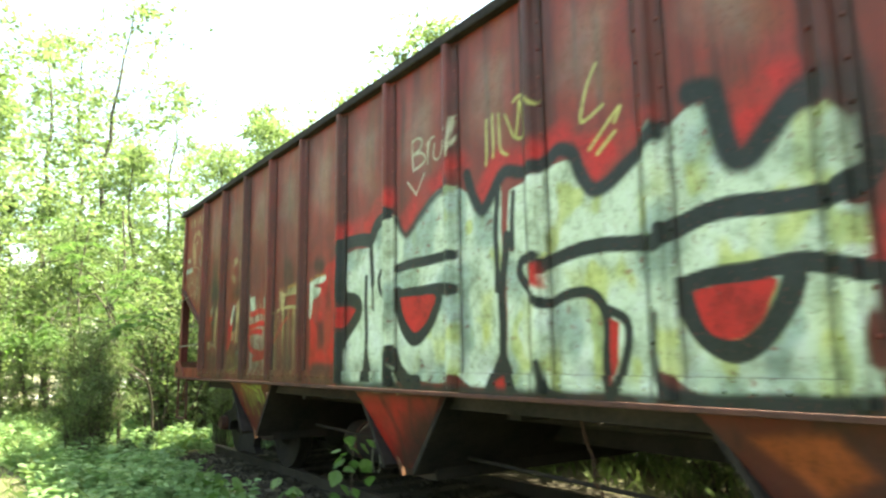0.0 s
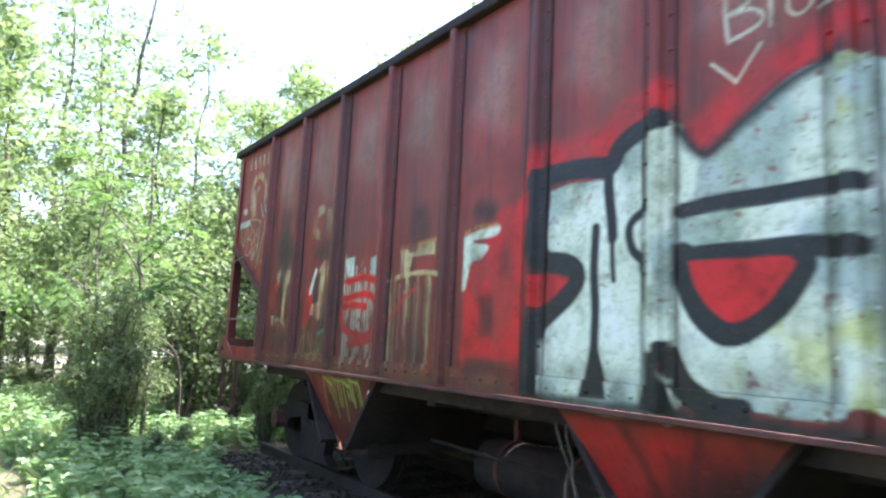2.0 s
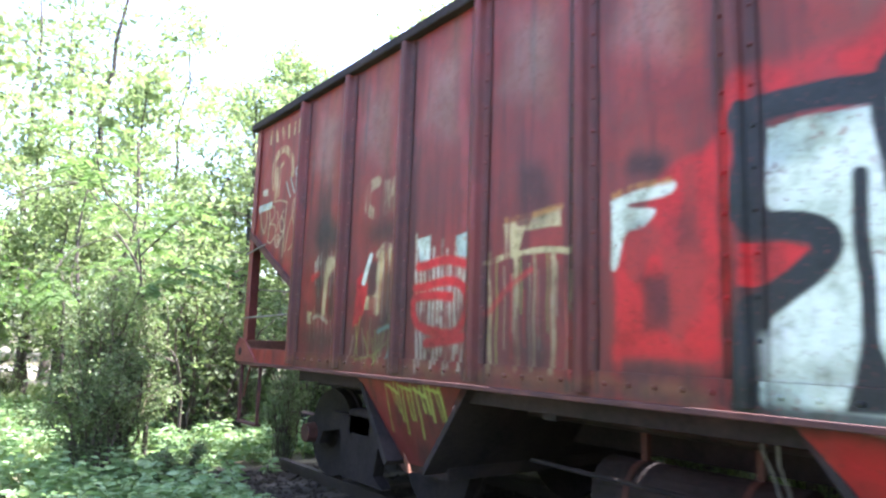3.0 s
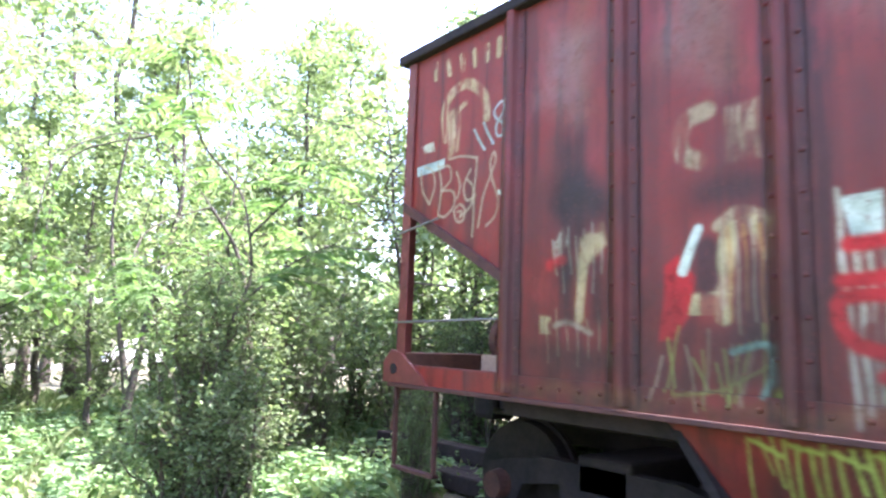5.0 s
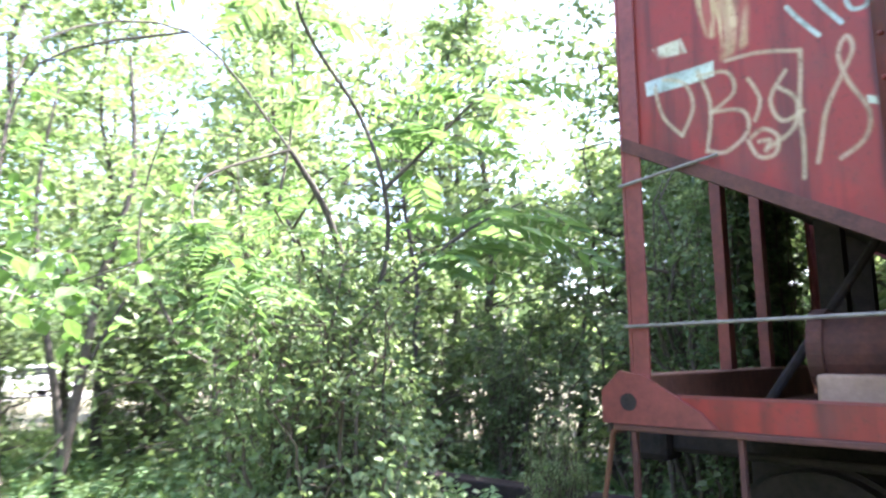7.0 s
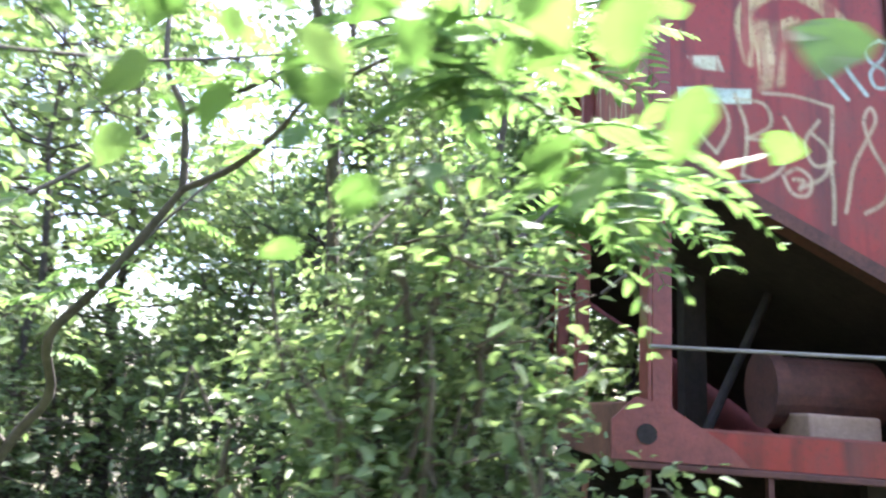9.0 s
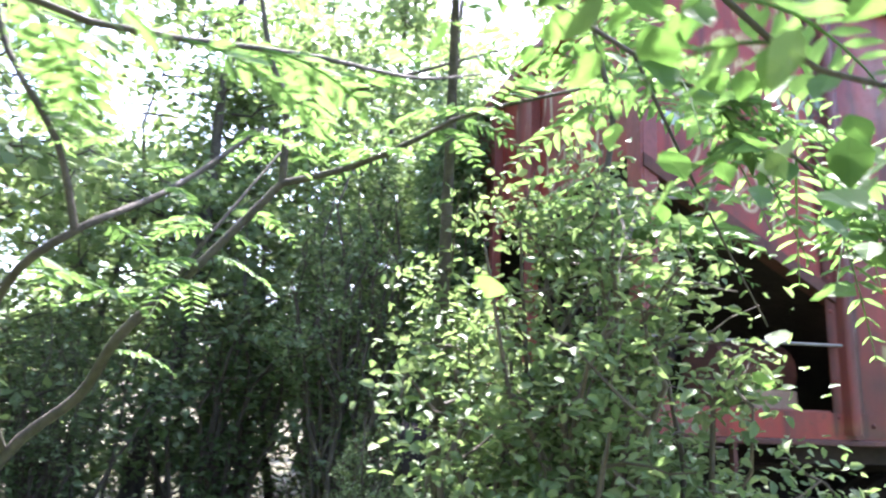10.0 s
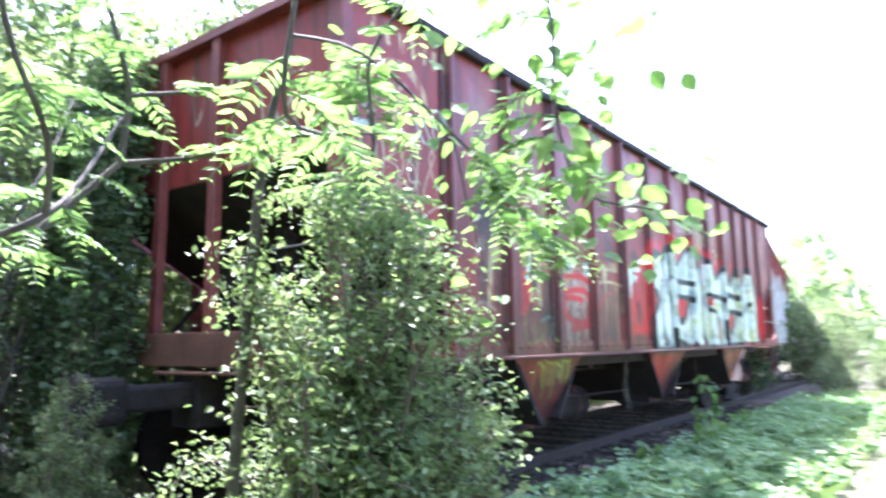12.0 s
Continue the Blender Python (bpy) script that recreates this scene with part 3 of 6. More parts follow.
    # crossbearers and pipes below the sill
    for k, y in enumerate(np.arange(-3.9, -LENGTH + 2.5, -1.59)):
        part("crossbearer", box(bmesh.new(), (0.23, y - 0.05, SILL - 0.14), (WIDTH - 0.23, y + 0.05, SILL - 0.01)), BLACK_STEEL, car)
    bm = rod(bmesh.new(), (0.75, -0.2, 0.98), (0.75, -LENGTH + 0.2, 0.94), 0.022)
    part("brake_pipe", bm, BLACK_STEEL, car)
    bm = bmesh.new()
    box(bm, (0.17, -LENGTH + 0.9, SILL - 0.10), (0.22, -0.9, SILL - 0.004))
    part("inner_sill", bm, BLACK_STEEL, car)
    return car


# ---- sprayed colours, stains and painted post shade of the hopper car, in metres along and above the track ----
WHITE, BLACK, RED, CREAM, CHALK = (0.62, 0.66, 0.6), (0.018, 0.02, 0.022), (0.52, 0.017, 0.019), (0.52, 0.4, 0.22), (0.52, 0.47, 0.38)
YELLOW, TAN, RUSTY, LIME, TEAL = (0.55, 0.5, 0.18), (0.42, 0.31, 0.19), (0.22, 0.09, 0.04), (0.36, 0.44, 0.10), (0.2, 0.36, 0.33)
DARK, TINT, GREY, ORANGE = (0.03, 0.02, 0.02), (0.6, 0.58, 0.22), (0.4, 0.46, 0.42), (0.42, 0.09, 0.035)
SCRAWL, AMBER = (0.46, 0.36, 0.25), (0.44, 0.20, 0.05)
LAYERS = []
FADED = (CREAM, TAN, CHALK, AMBER)


def smooth_path(pts):
    """A Catmull-Rom curve through the points."""
    p = np.array([pts[0], *pts, pts[-1]], float)
    if len(pts) < 3:
        return np.array(pts, float)
    out = []
    for a, b, c, d in zip(p[:-3], p[1:-2], p[2:-1], p[3:]):
        for t in (0, 0.25, 0.5, 0.75):
            out.append(0.5 * (2 * b + (c - a) * t + (2 * a - 5 * b + 4 * c - d) * t * t + (3 * b - a - 3 * c + d) * t**3))
    return np.array([*out, p[-1]])


def fill(colour, soft, strength, *pts):
    ring = (*pts, pts[0])
    LAYERS.append((colour, None, soft, strength, smooth_path(ring) if len(pts) > 6 else np.array(ring, float)))


def stroke(colour, width, soft, strength, *pts):
    LAYERS.append((colour, width, soft, strength, smooth_path(pts)))


def far_from(y, z, path):
    """The distance to a path, and whether each place lies inside it, were it closed."""
    a, b = path[:-1], path[1:]
    d = b - a
    q = np.stack([y, z], 1)
    t = np.clip(((q[:, None] - a) * d).sum(-1) / ((d * d).sum(-1) + 1e-12), 0, 1)
    near = np.sqrt((((q[:, None] - a) - t[..., None] * d) ** 2).sum(-1).min(1))
    cross = ((a[:, 1] > z[:, None]) != (b[:, 1] > z[:, None])) & (y[:, None] < a[:, 0] + (z[:, None] - a[:, 1]) / (d[:, 1] + 1e-12) * d[:, 0])
    return near, cross.sum(1) % 2 == 1


def mottle(u, v, seed):
    """Smooth random values from 0 to 1 over a plane, in two octaves."""
    total = np.zeros(len(u))
    for k, weight in ((1.0, 0.65), (2.3, 0.35)):
        i, j = np.floor(u * k), np.floor(v * k)
        fu, fv = u * k - i, v * k - j
        fu, fv = fu * fu * (3 - 2 * fu), fv * fv * (3 - 2 * fv)

        def corner(a, b):
            q = np.sin(a * 127.1 + b * 311.7 + seed * 74.7) * 43758.5453
            return q - np.floor(q)
        total += weight * ((corner(i, j) * (1 - fu) + corner(i + 1, j) * fu) * (1 - fv) + (corner(i, j + 1) * (1 - fu) + corner(i + 1, j + 1) * fu) * fv)
    return total


def ease(t):
    t = np.clip(t, 0, 1)
    return t * t * (3 - 2 * t)


def spray_main(y, z):
    y, z = np.asarray(y, float), np.asarray(z, float)
    y, z = y + 0.004 * np.sin(z * 17 + y * 7), z + 0.004 * np.sin(y * 15 + z * 5)
    rgb, alpha = np.zeros((len(y), 3)), np.zeros(len(y))
    runs = ease((mottle(y * 34, z * 2.6, 1) - 0.28) / 0.22) * ease((mottle(y * 11, z * 9, 2) - 0.24) / 0.2)
    cloud, stain, flake = mottle(y * 4.5, z * 3.2, 3), mottle(y * 6.5, z * 4.5, 4), mottle(y * 24, z * 24, 5)
    for colour, width, soft, strength, path in LAYERS:
        reach = soft + (width or 0)
        lo, hi = path.min(0) - reach, path.max(0) + reach
        on = np.flatnonzero((y > lo[0]) & (y < hi[0]) & (z > lo[1]) & (z < hi[1]))
        if not len(on):
            continue
        near, inside = far_from(y[on], z[on], path)
        gap = near - width / 2 if width else np.where(inside, -near, near)
        t = np.clip(0.5 - gap / (2 * soft), 0, 1)
        m = strength * t * t * (3 - 2 * t)
        tone = np.array(colour) * np.ones((len(on), 1))
        if colour in FADED and (width is None or width > 0.024):
            m = m * (0.15 + 0.85 * runs[on])
        elif colour == WHITE:
            grey, gold = ease((cloud[on] - 0.5) / 0.25)[:, None], ease((stain[on] - 0.58) / 0.16)[:, None]
            tone = tone * (1 - 0.42 * grey * np.array((1.1, 0.95, 0.85)))
            tone = tone * (1 - gold * ease((-6.0 - y[on]) / 0.8)[:, None] * np.array((0.12, 0.16, 0.55)))
            m = m * (1 - 0.75 * ease((flake[on] - 0.74) / 0.1) * ease((cloud[on] - 0.42) / 0.2))
        elif colour == RED and soft >= 0.03:
            m = m * (1 - 0.55 * ease((cloud[on] - 0.58) / 0.14))
        full = m + alpha[on] * (1 - m)
        rgb[on] = (tone * m[:, None] + rgb[on] * (alpha[on] * (1 - m))[:, None]) / np.maximum(full, 1e-6)[:, None]
        alpha[on] = full
    return np.concatenate([rgb, alpha[:, None]], 1)


# grime and painted shade down both edges of the posts, dark and rusty streaks
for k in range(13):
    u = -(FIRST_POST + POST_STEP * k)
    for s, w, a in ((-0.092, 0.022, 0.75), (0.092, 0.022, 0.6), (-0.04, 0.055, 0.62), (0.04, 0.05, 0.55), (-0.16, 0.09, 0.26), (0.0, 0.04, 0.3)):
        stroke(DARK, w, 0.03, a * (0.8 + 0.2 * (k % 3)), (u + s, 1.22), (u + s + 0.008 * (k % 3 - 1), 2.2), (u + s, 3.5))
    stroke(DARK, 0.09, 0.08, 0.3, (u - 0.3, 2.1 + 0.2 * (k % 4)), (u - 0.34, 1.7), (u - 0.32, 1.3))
    stroke(RUSTY, 0.12, 0.10, 0.4, (u - 0.55, 3.45), (u - 0.5, 3.1 - 0.1 * (k % 3)), (u - 0.58, 2.75))
fill(RED, 0.03, 0.95, (-4.53, 1.37), (-4.53, 1.75), (-4.56, 1.92), (-4.7, 2.04), (-4.8, 2.2), (-4.98, 2.24), (-5.13, 2.27), (-5.13, 1.7), (-5.05, 1.5), (-5.02, 1.38), (-4.8, 1.36))
fill(DARK, 0.03, 0.55, (-4.68, 1.72), (-4.8, 1.72), (-4.82, 1.48), (-4.68, 1.48))
fill(DARK, 0.05, 0.45, (-4.8, 2.0), (-4.97, 2.0), (-4.97, 1.82), (-4.82, 1.84))
stroke(RED, 0.05, 0.03, 0.6, (-4.53, 1.4), (-4.56, 1.2))
stroke(RED, 0.12, 0.06, 0.6, (-5.03, 1.4), (-5.06, 1.2))
stroke(RED, 0.15, 0.06, 0.9, (-5.12, 2.19), (-5.15, 2.4), (-5.27, 2.46), (-5.6, 2.45), (-5.71, 2.51), (-5.84, 2.58), (-5.98, 2.59))
stroke(RED, 0.16, 0.07, 0.85, (-6.15, 2.36), (-6.41, 2.5), (-6.69, 2.62), (-6.87, 2.64))
stroke(RED, 0.16, 0.06, 0.85, (-7.08, 2.37), (-7.19, 2.51), (-7.29, 2.57), (-7.46, 2.53), (-7.63, 2.53), (-7.79, 2.58))
fill(RED, 0.05, 0.9, (-7.85, 2.57), (-7.94, 2.36), (-8.01, 2.27), (-8.11, 2.35), (-8.26, 2.43), (-8.43, 2.5), (-8.35, 2.57), (-8.18, 2.51))
fill(RED, 0.05, 0.9, (-8.74, 2.52), (-8.76, 2.34), (-8.79, 2.22), (-8.88, 2.29), (-9.02, 2.41), (-9.12, 2.5), (-9.01, 2.56), (-8.84, 2.51))
fill(RED, 0.04, 1, (-9.29, 1.9), (-9.36, 1.89), (-9.33, 1.67), (-9.27, 1.68))
fill(WHITE, 0.007, 1, (-5.26, 2.28), (-5.38, 2.29), (-5.63, 2.28), (-5.7, 2.36), (-5.83, 2.42), (-5.94, 2.44), (-5.98, 2.46), (-6.06, 2.45), (-6.08, 2.32), (-6, 1.24), (-5.22, 1.2), (-5.22, 1.53), (-5.44, 1.72), (-5.48, 1.84), (-5.39, 1.89), (-5.25, 1.93))
fill(WHITE, 0.007, 1, (-5.91, 2.4), (-5.97, 2.46), (-6.07, 2.42), (-6.18, 2.27), (-6.33, 2.37), (-6.55, 2.52), (-6.72, 2.54), (-6.94, 2.45), (-7.08, 2.29), (-7.18, 2.36), (-7.27, 2.42), (-7.23, 1.36), (-7, 1.22), (-6.79, 1.29), (-6.68, 1.24), (-6.3, 1.24), (-6.13, 1.27), (-5.91, 1.19))
fill(WHITE, 0.007, 1, (-7.34, 2.37), (-7.38, 2.39), (-7.6, 2.41), (-7.67, 2.43), (-7.78, 2.45), (-7.86, 2.43), (-7.91, 2.29), (-7.99, 2.21), (-8.08, 2.22), (-8.23, 2.29), (-8.43, 2.42), (-8.34, 1.23), (-8.18, 1.21), (-7.97, 1.21), (-7.74, 1.21), (-7.36, 1.2), (-7.29, 1.3))
fill(WHITE, 0.007, 1, (-8.43, 2.4), (-8.52, 2.47), (-8.62, 2.51), (-8.69, 2.46), (-8.73, 2.27), (-8.77, 2.17), (-8.83, 2.18), (-8.91, 2.24), (-9.04, 2.33), (-9.14, 2.33), (-9.22, 2.29), (-9.26, 2.19), (-9.25, 2.06), (-9.21, 1.99), (-9.16, 1.95), (-9.28, 1.89), (-9.27, 1.73), (-9.27, 1.67), (-9.24, 1.52), (-9.23, 1.36), (-9.23, 1.23), (-8.69, 1.22), (-8.54, 1.23), (-8.42, 1.31), (-8.36, 1.46))
fill(TINT, 0.05, 0.55, (-9.09, 1.61), (-9.18, 1.61), (-9.15, 1.44), (-9.04, 1.38))
fill(TINT, 0.05, 0.5, (-7.44, 1.72), (-7.58, 1.7), (-7.56, 1.36), (-7.45, 1.36))
fill(TINT, 0.04, 0.5, (-7.78, 1.84), (-8.07, 1.83), (-8.01, 1.76), (-7.82, 1.73))
fill(TINT, 0.04, 0.6, (-6.52, 1.52), (-6.72, 1.55), (-6.68, 1.37), (-6.55, 1.37))
fill(TINT, 0.04, 0.6, (-7.06, 1.78), (-7.18, 1.8), (-7.15, 1.5), (-7.05, 1.43))
fill(GREY, 0.06, 0.4, (-5.31, 2), (-5.57, 1.94), (-5.51, 1.86), (-5.33, 1.91))
fill(GREY, 0.05, 0.5, (-8.82, 1.84), (-9.13, 1.81), (-9.06, 1.75), (-8.87, 1.77))
fill(GREY, 0.06, 0.6, (-8.44, 1.41), (-8.6, 1.36), (-8.67, 1.25), (-8.49, 1.26))
fill(GREY, 0.08, 0.5, (-9.08, 2.31), (-9.21, 2.25), (-9.18, 2.06), (-8.87, 2.09), (-8.78, 2.13))
fill(GREY, 0.06, 0.45, (-9.03, 1.44), (-9.19, 1.36), (-9.16, 1.26), (-8.97, 1.26))
stroke(BLACK, 0.11, 0.007, 1, (-5.2, 2.22), (-5.19, 2.34), (-5.28, 2.37), (-5.45, 2.36), (-5.66, 2.34), (-5.72, 2.42), (-5.83, 2.47), (-5.96, 2.48))
stroke(BLACK, 0.12, 0.007, 1, (-5.2, 2.28), (-5.19, 1.94))
stroke(BLACK, 0.11, 0.007, 1, (-5.22, 1.9), (-5.42, 1.86), (-5.47, 1.8), (-5.41, 1.72), (-5.29, 1.63), (-5.2, 1.55), (-5.17, 1.4), (-5.15, 1.19))
fill(RED, 0.008, 1, (-5.16, 1.83), (-5.3, 1.82), (-5.41, 1.79), (-5.32, 1.71), (-5.22, 1.65), (-5.16, 1.66))
stroke(BLACK, 0.065, 0.007, 1, (-5.66, 2.3), (-5.67, 2.15), (-5.69, 1.98))
stroke(BLACK, 0.03, 0.007, 1, (-5.69, 2), (-5.7, 1.77))
stroke(BLACK, 0.055, 0.007, 1, (-5.58, 2.04), (-5.58, 1.8), (-5.59, 1.54), (-5.59, 1.33))
fill(BLACK, 0.007, 1, (-5.57, 1.47), (-5.61, 1.47), (-5.68, 1.22), (-5.5, 1.21))
stroke(BLACK, 0.05, 0.007, 1, (-5.9, 2.1), (-5.87, 2.075), (-5.82, 2.05), (-5.79, 2), (-5.82, 1.9), (-5.89, 1.85))
stroke(BLACK, 0.045, 0.007, 1, (-5.87, 1.84), (-5.89, 1.68))
stroke(BLACK, 0.075, 0.007, 1, (-6.08, 2.06), (-6.43, 2.07), (-6.79, 2.06))
stroke(BLACK, 0.12, 0.007, 1, (-6.07, 1.86), (-6.16, 1.62), (-6.31, 1.54), (-6.48, 1.64), (-6.58, 1.79))
stroke(BLACK, 0.085, 0.007, 1, (-6.07, 1.85), (-6.43, 1.86), (-6.78, 1.84))
fill(RED, 0.007, 1, (-6.1, 1.83), (-6.54, 1.82), (-6.49, 1.7), (-6.42, 1.63), (-6.31, 1.58), (-6.22, 1.62), (-6.14, 1.72))
fill(BLACK, 0.008, 1, (-5.9, 1.46), (-5.95, 1.44), (-6.06, 1.19), (-5.87, 1.19))
stroke(BLACK, 0.11, 0.007, 1, (-6, 1.44), (-6.09, 1.31), (-6.23, 1.24), (-6.34, 1.23))
stroke(BLACK, 0.045, 0.012, 1, (-5.88, 2.5), (-5.885, 2.3), (-5.88, 2.1))
stroke(BLACK, 0.05, 0.03, 1, (-6.06, 2.43), (-6.18, 2.29), (-6.37, 2.39), (-6.57, 2.51), (-6.75, 2.55))
stroke(BLACK, 0.085, 0.02, 1, (-6.93, 2.57), (-7.01, 2.4), (-7.09, 2.3), (-7.18, 2.38), (-7.31, 2.5), (-7.48, 2.46), (-7.65, 2.46), (-7.76, 2.52), (-7.87, 2.47), (-7.92, 2.34), (-7.99, 2.24), (-8.09, 2.25), (-8.21, 2.32), (-8.43, 2.43))
stroke(BLACK, 0.05, 0.007, 1, (-7.24, 2.42), (-7.22, 2.18), (-7.22, 1.8))
stroke(BLACK, 0.07, 0.007, 1, (-7.32, 2.11), (-7.26, 1.76), (-7.25, 1.36), (-7.21, 1.2))
stroke(BLACK, 0.04, 0.007, 1, (-7.38, 2.36), (-7.36, 2.02))
fill(BLACK, 0.007, 1, (-7.21, 1.4), (-7.29, 1.4), (-7.38, 1.19), (-7.07, 1.19))
fill(RED, 0.02, 1, (-7.19, 1.25), (-7.26, 1.28), (-7.28, 1.19), (-7.19, 1.19))
stroke(BLACK, 0.08, 0.007, 1, (-7.58, 1.88), (-7.72, 1.92), (-8.03, 1.95), (-8.2, 1.93), (-8.39, 1.9))
stroke(BLACK, 0.1, 0.007, 1, (-8.43, 1.95), (-8.63, 2), (-8.84, 2), (-9.06, 1.98), (-9.18, 1.97), (-9.27, 2.02), (-9.31, 2.11))
stroke(BLACK, 0.06, 0.007, 1, (-7.59, 1.95), (-7.45, 1.94), (-7.43, 1.86), (-7.51, 1.76), (-7.64, 1.68), (-7.77, 1.71), (-7.93, 1.72), (-8.02, 1.66), (-8.05, 1.53), (-8.04, 1.36), (-8.05, 1.2))
fill(RED, 0.02, 1, (-7.49, 1.91), (-7.61, 1.91), (-7.62, 1.77), (-7.53, 1.8))
stroke(BLACK, 0.05, 0.007, 1, (-8.06, 1.62), (-8.16, 1.56), (-8.18, 1.47), (-8.14, 1.34), (-8.08, 1.22))
fill(RED, 0.007, 1, (-8.06, 1.58), (-8.12, 1.55), (-8.11, 1.36), (-8.06, 1.25))
stroke(BLACK, 0.1, 0.007, 1, (-8.49, 1.69), (-8.55, 1.52), (-8.62, 1.44), (-8.73, 1.41), (-8.84, 1.46), (-8.94, 1.58), (-8.99, 1.68))
fill(RED, 0.007, 1, (-8.54, 1.67), (-8.9, 1.7), (-8.88, 1.6), (-8.83, 1.52), (-8.74, 1.46), (-8.63, 1.47), (-8.58, 1.53))
stroke(BLACK, 0.085, 0.007, 1, (-8.48, 1.7), (-8.64, 1.72), (-8.81, 1.73), (-8.97, 1.74), (-9.12, 1.72), (-9.33, 1.66))
stroke(BLACK, 0.12, 0.03, 1, (-8.59, 2.56), (-8.68, 2.55), (-8.72, 2.45), (-8.76, 2.23), (-8.84, 2.2), (-8.94, 2.29), (-9.04, 2.38), (-9.13, 2.4))
stroke(DARK, 0.16, 0.08, 0.8, (-9.13, 2.41), (-9.25, 2.37), (-9.3, 2.26), (-9.31, 2.11))
stroke(BLACK, 0.05, 0.007, 1, (-7.58, 1.36), (-7.62, 1.21), (-7.74, 1.18))
stroke(BLACK, 0.07, 0.02, 1, (-8.36, 1.57), (-8.34, 1.36), (-8.39, 1.24), (-8.54, 1.2), (-9.23, 1.22))
stroke(BLACK, 0.05, 0.007, 1, (-5.9, 1.37), (-5.96, 1.2), (-6.12, 1.16))
stroke(DARK, 0.05, 0.03, 0.7, (-5.13, 1.14), (-6.74, 1.15), (-7.74, 1.17))
stroke(CHALK, 0.016, 0.006, 0.95, (-6.29, 2.98), (-6.3, 2.76))
stroke(CHALK, 0.016, 0.006, 0.95, (-6.29, 2.97), (-6.37, 2.98), (-6.42, 2.94), (-6.39, 2.89), (-6.31, 2.87), (-6.4, 2.86), (-6.45, 2.81), (-6.42, 2.77), (-6.3, 2.75))
stroke(CHALK, 0.014, 0.006, 0.9, (-6.49, 2.91), (-6.48, 2.75))
stroke(CHALK, 0.014, 0.006, 0.9, (-6.48, 2.84), (-6.52, 2.92), (-6.57, 2.93))
stroke(CHALK, 0.014, 0.006, 0.9, (-6.57, 2.88), (-6.55, 2.8), (-6.59, 2.76), (-6.64, 2.79), (-6.66, 2.88))
stroke(CHALK, 0.014, 0.006, 0.9, (-6.75, 2.93), (-6.7, 2.91), (-6.7, 2.86), (-6.74, 2.82), (-6.73, 2.77), (-6.67, 2.76))
stroke(CHALK, 0.016, 0.006, 0.95, (-6.81, 3.0), (-6.79, 2.86), (-6.78, 2.73))
stroke(CHALK, 0.014, 0.006, 0.9, (-6.78, 2.74), (-6.815, 2.86))
stroke(CHALK, 0.015, 0.006, 0.9, (-6.22, 2.68), (-6.34, 2.56))
stroke(CHALK, 0.015, 0.006, 0.9, (-6.34, 2.56), (-6.44, 2.69))
stroke(YELLOW, 0.021, 0.008, 0.85, (-7.15, 2.88), (-7.13, 2.59))
stroke(YELLOW, 0.021, 0.008, 0.85, (-7.21, 2.9), (-7.2, 2.62))
stroke(YELLOW, 0.021, 0.008, 0.85, (-7.27, 2.88), (-7.27, 2.66), (-7.34, 2.6))
stroke(YELLOW, 0.021, 0.008, 0.85, (-7.33, 2.85), (-7.4, 2.7), (-7.5, 2.69), (-7.47, 2.89))
stroke(YELLOW, 0.021, 0.008, 0.85, (-7.41, 2.91), (-7.48, 2.93), (-7.61, 2.83))
stroke(YELLOW, 0.021, 0.008, 0.85, (-7.46, 2.9), (-7.42, 2.69))
stroke(YELLOW, 0.021, 0.008, 0.85, (-8.06, 2.91), (-7.99, 2.81), (-7.93, 2.63), (-8.08, 2.67))
stroke(YELLOW, 0.021, 0.008, 0.85, (-7.99, 2.46), (-8.19, 2.63), (-8.16, 2.56))
stroke(YELLOW, 0.021, 0.008, 0.85, (-8.04, 2.42), (-8.16, 2.51))
stroke(CREAM, 0.05, 0.008, 0.85, (-0.3, 3.44), (-0.3, 3.34))
stroke(CREAM, 0.05, 0.008, 0.85, (-0.44, 3.42), (-0.45, 3.33))
stroke(CREAM, 0.05, 0.008, 0.85, (-0.58, 3.42), (-0.59, 3.32))
stroke(CREAM, 0.05, 0.008, 0.85, (-0.71, 3.41), (-0.72, 3.31))
stroke(CREAM, 0.05, 0.008, 0.85, (-0.83, 3.4), (-0.83, 3.31))
stroke(CREAM, 0.05, 0.008, 0.85, (-0.95, 3.41), (-0.95, 3.31))
stroke(CREAM, 0.05, 0.008, 0.85, (-1.04, 3.43), (-1.05, 3.31))
stroke(CREAM, 0.075, 0.012, 0.75, (-0.43, 2.87), (-0.41, 3.08), (-0.5, 3.19), (-0.65, 3.2), (-0.8, 3.09), (-0.85, 2.93))
stroke(CREAM, 0.04, 0.01, 0.7, (-0.52, 2.87), (-0.53, 3.01), (-0.63, 3.07))
fill(CHALK, 0.008, 1, (-0.16, 2.86), (-0.29, 2.87), (-0.31, 2.8), (-0.18, 2.8))
fill(WHITE, 0.006, 1, (-0.11, 2.71), (-0.43, 2.73), (-0.43, 2.66), (-0.12, 2.64))
fill(CREAM, 0.02, 0.55, (-0.43, 3.06), (-0.57, 3.06), (-0.58, 2.75), (-0.46, 2.72))
stroke(WHITE, 0.018, 0.006, 1, (-0.73, 2.86), (-0.83, 2.71))
stroke(WHITE, 0.018, 0.006, 1, (-0.82, 2.89), (-0.91, 2.73))
stroke(WHITE, 0.016, 0.006, 1, (-0.98, 2.99), (-0.92, 2.95), (-0.94, 2.89), (-1.0, 2.84), (-1.0, 2.77), (-0.95, 2.77), (-0.94, 2.84), (-1.0, 2.91), (-1.02, 2.97), (-0.98, 2.99))
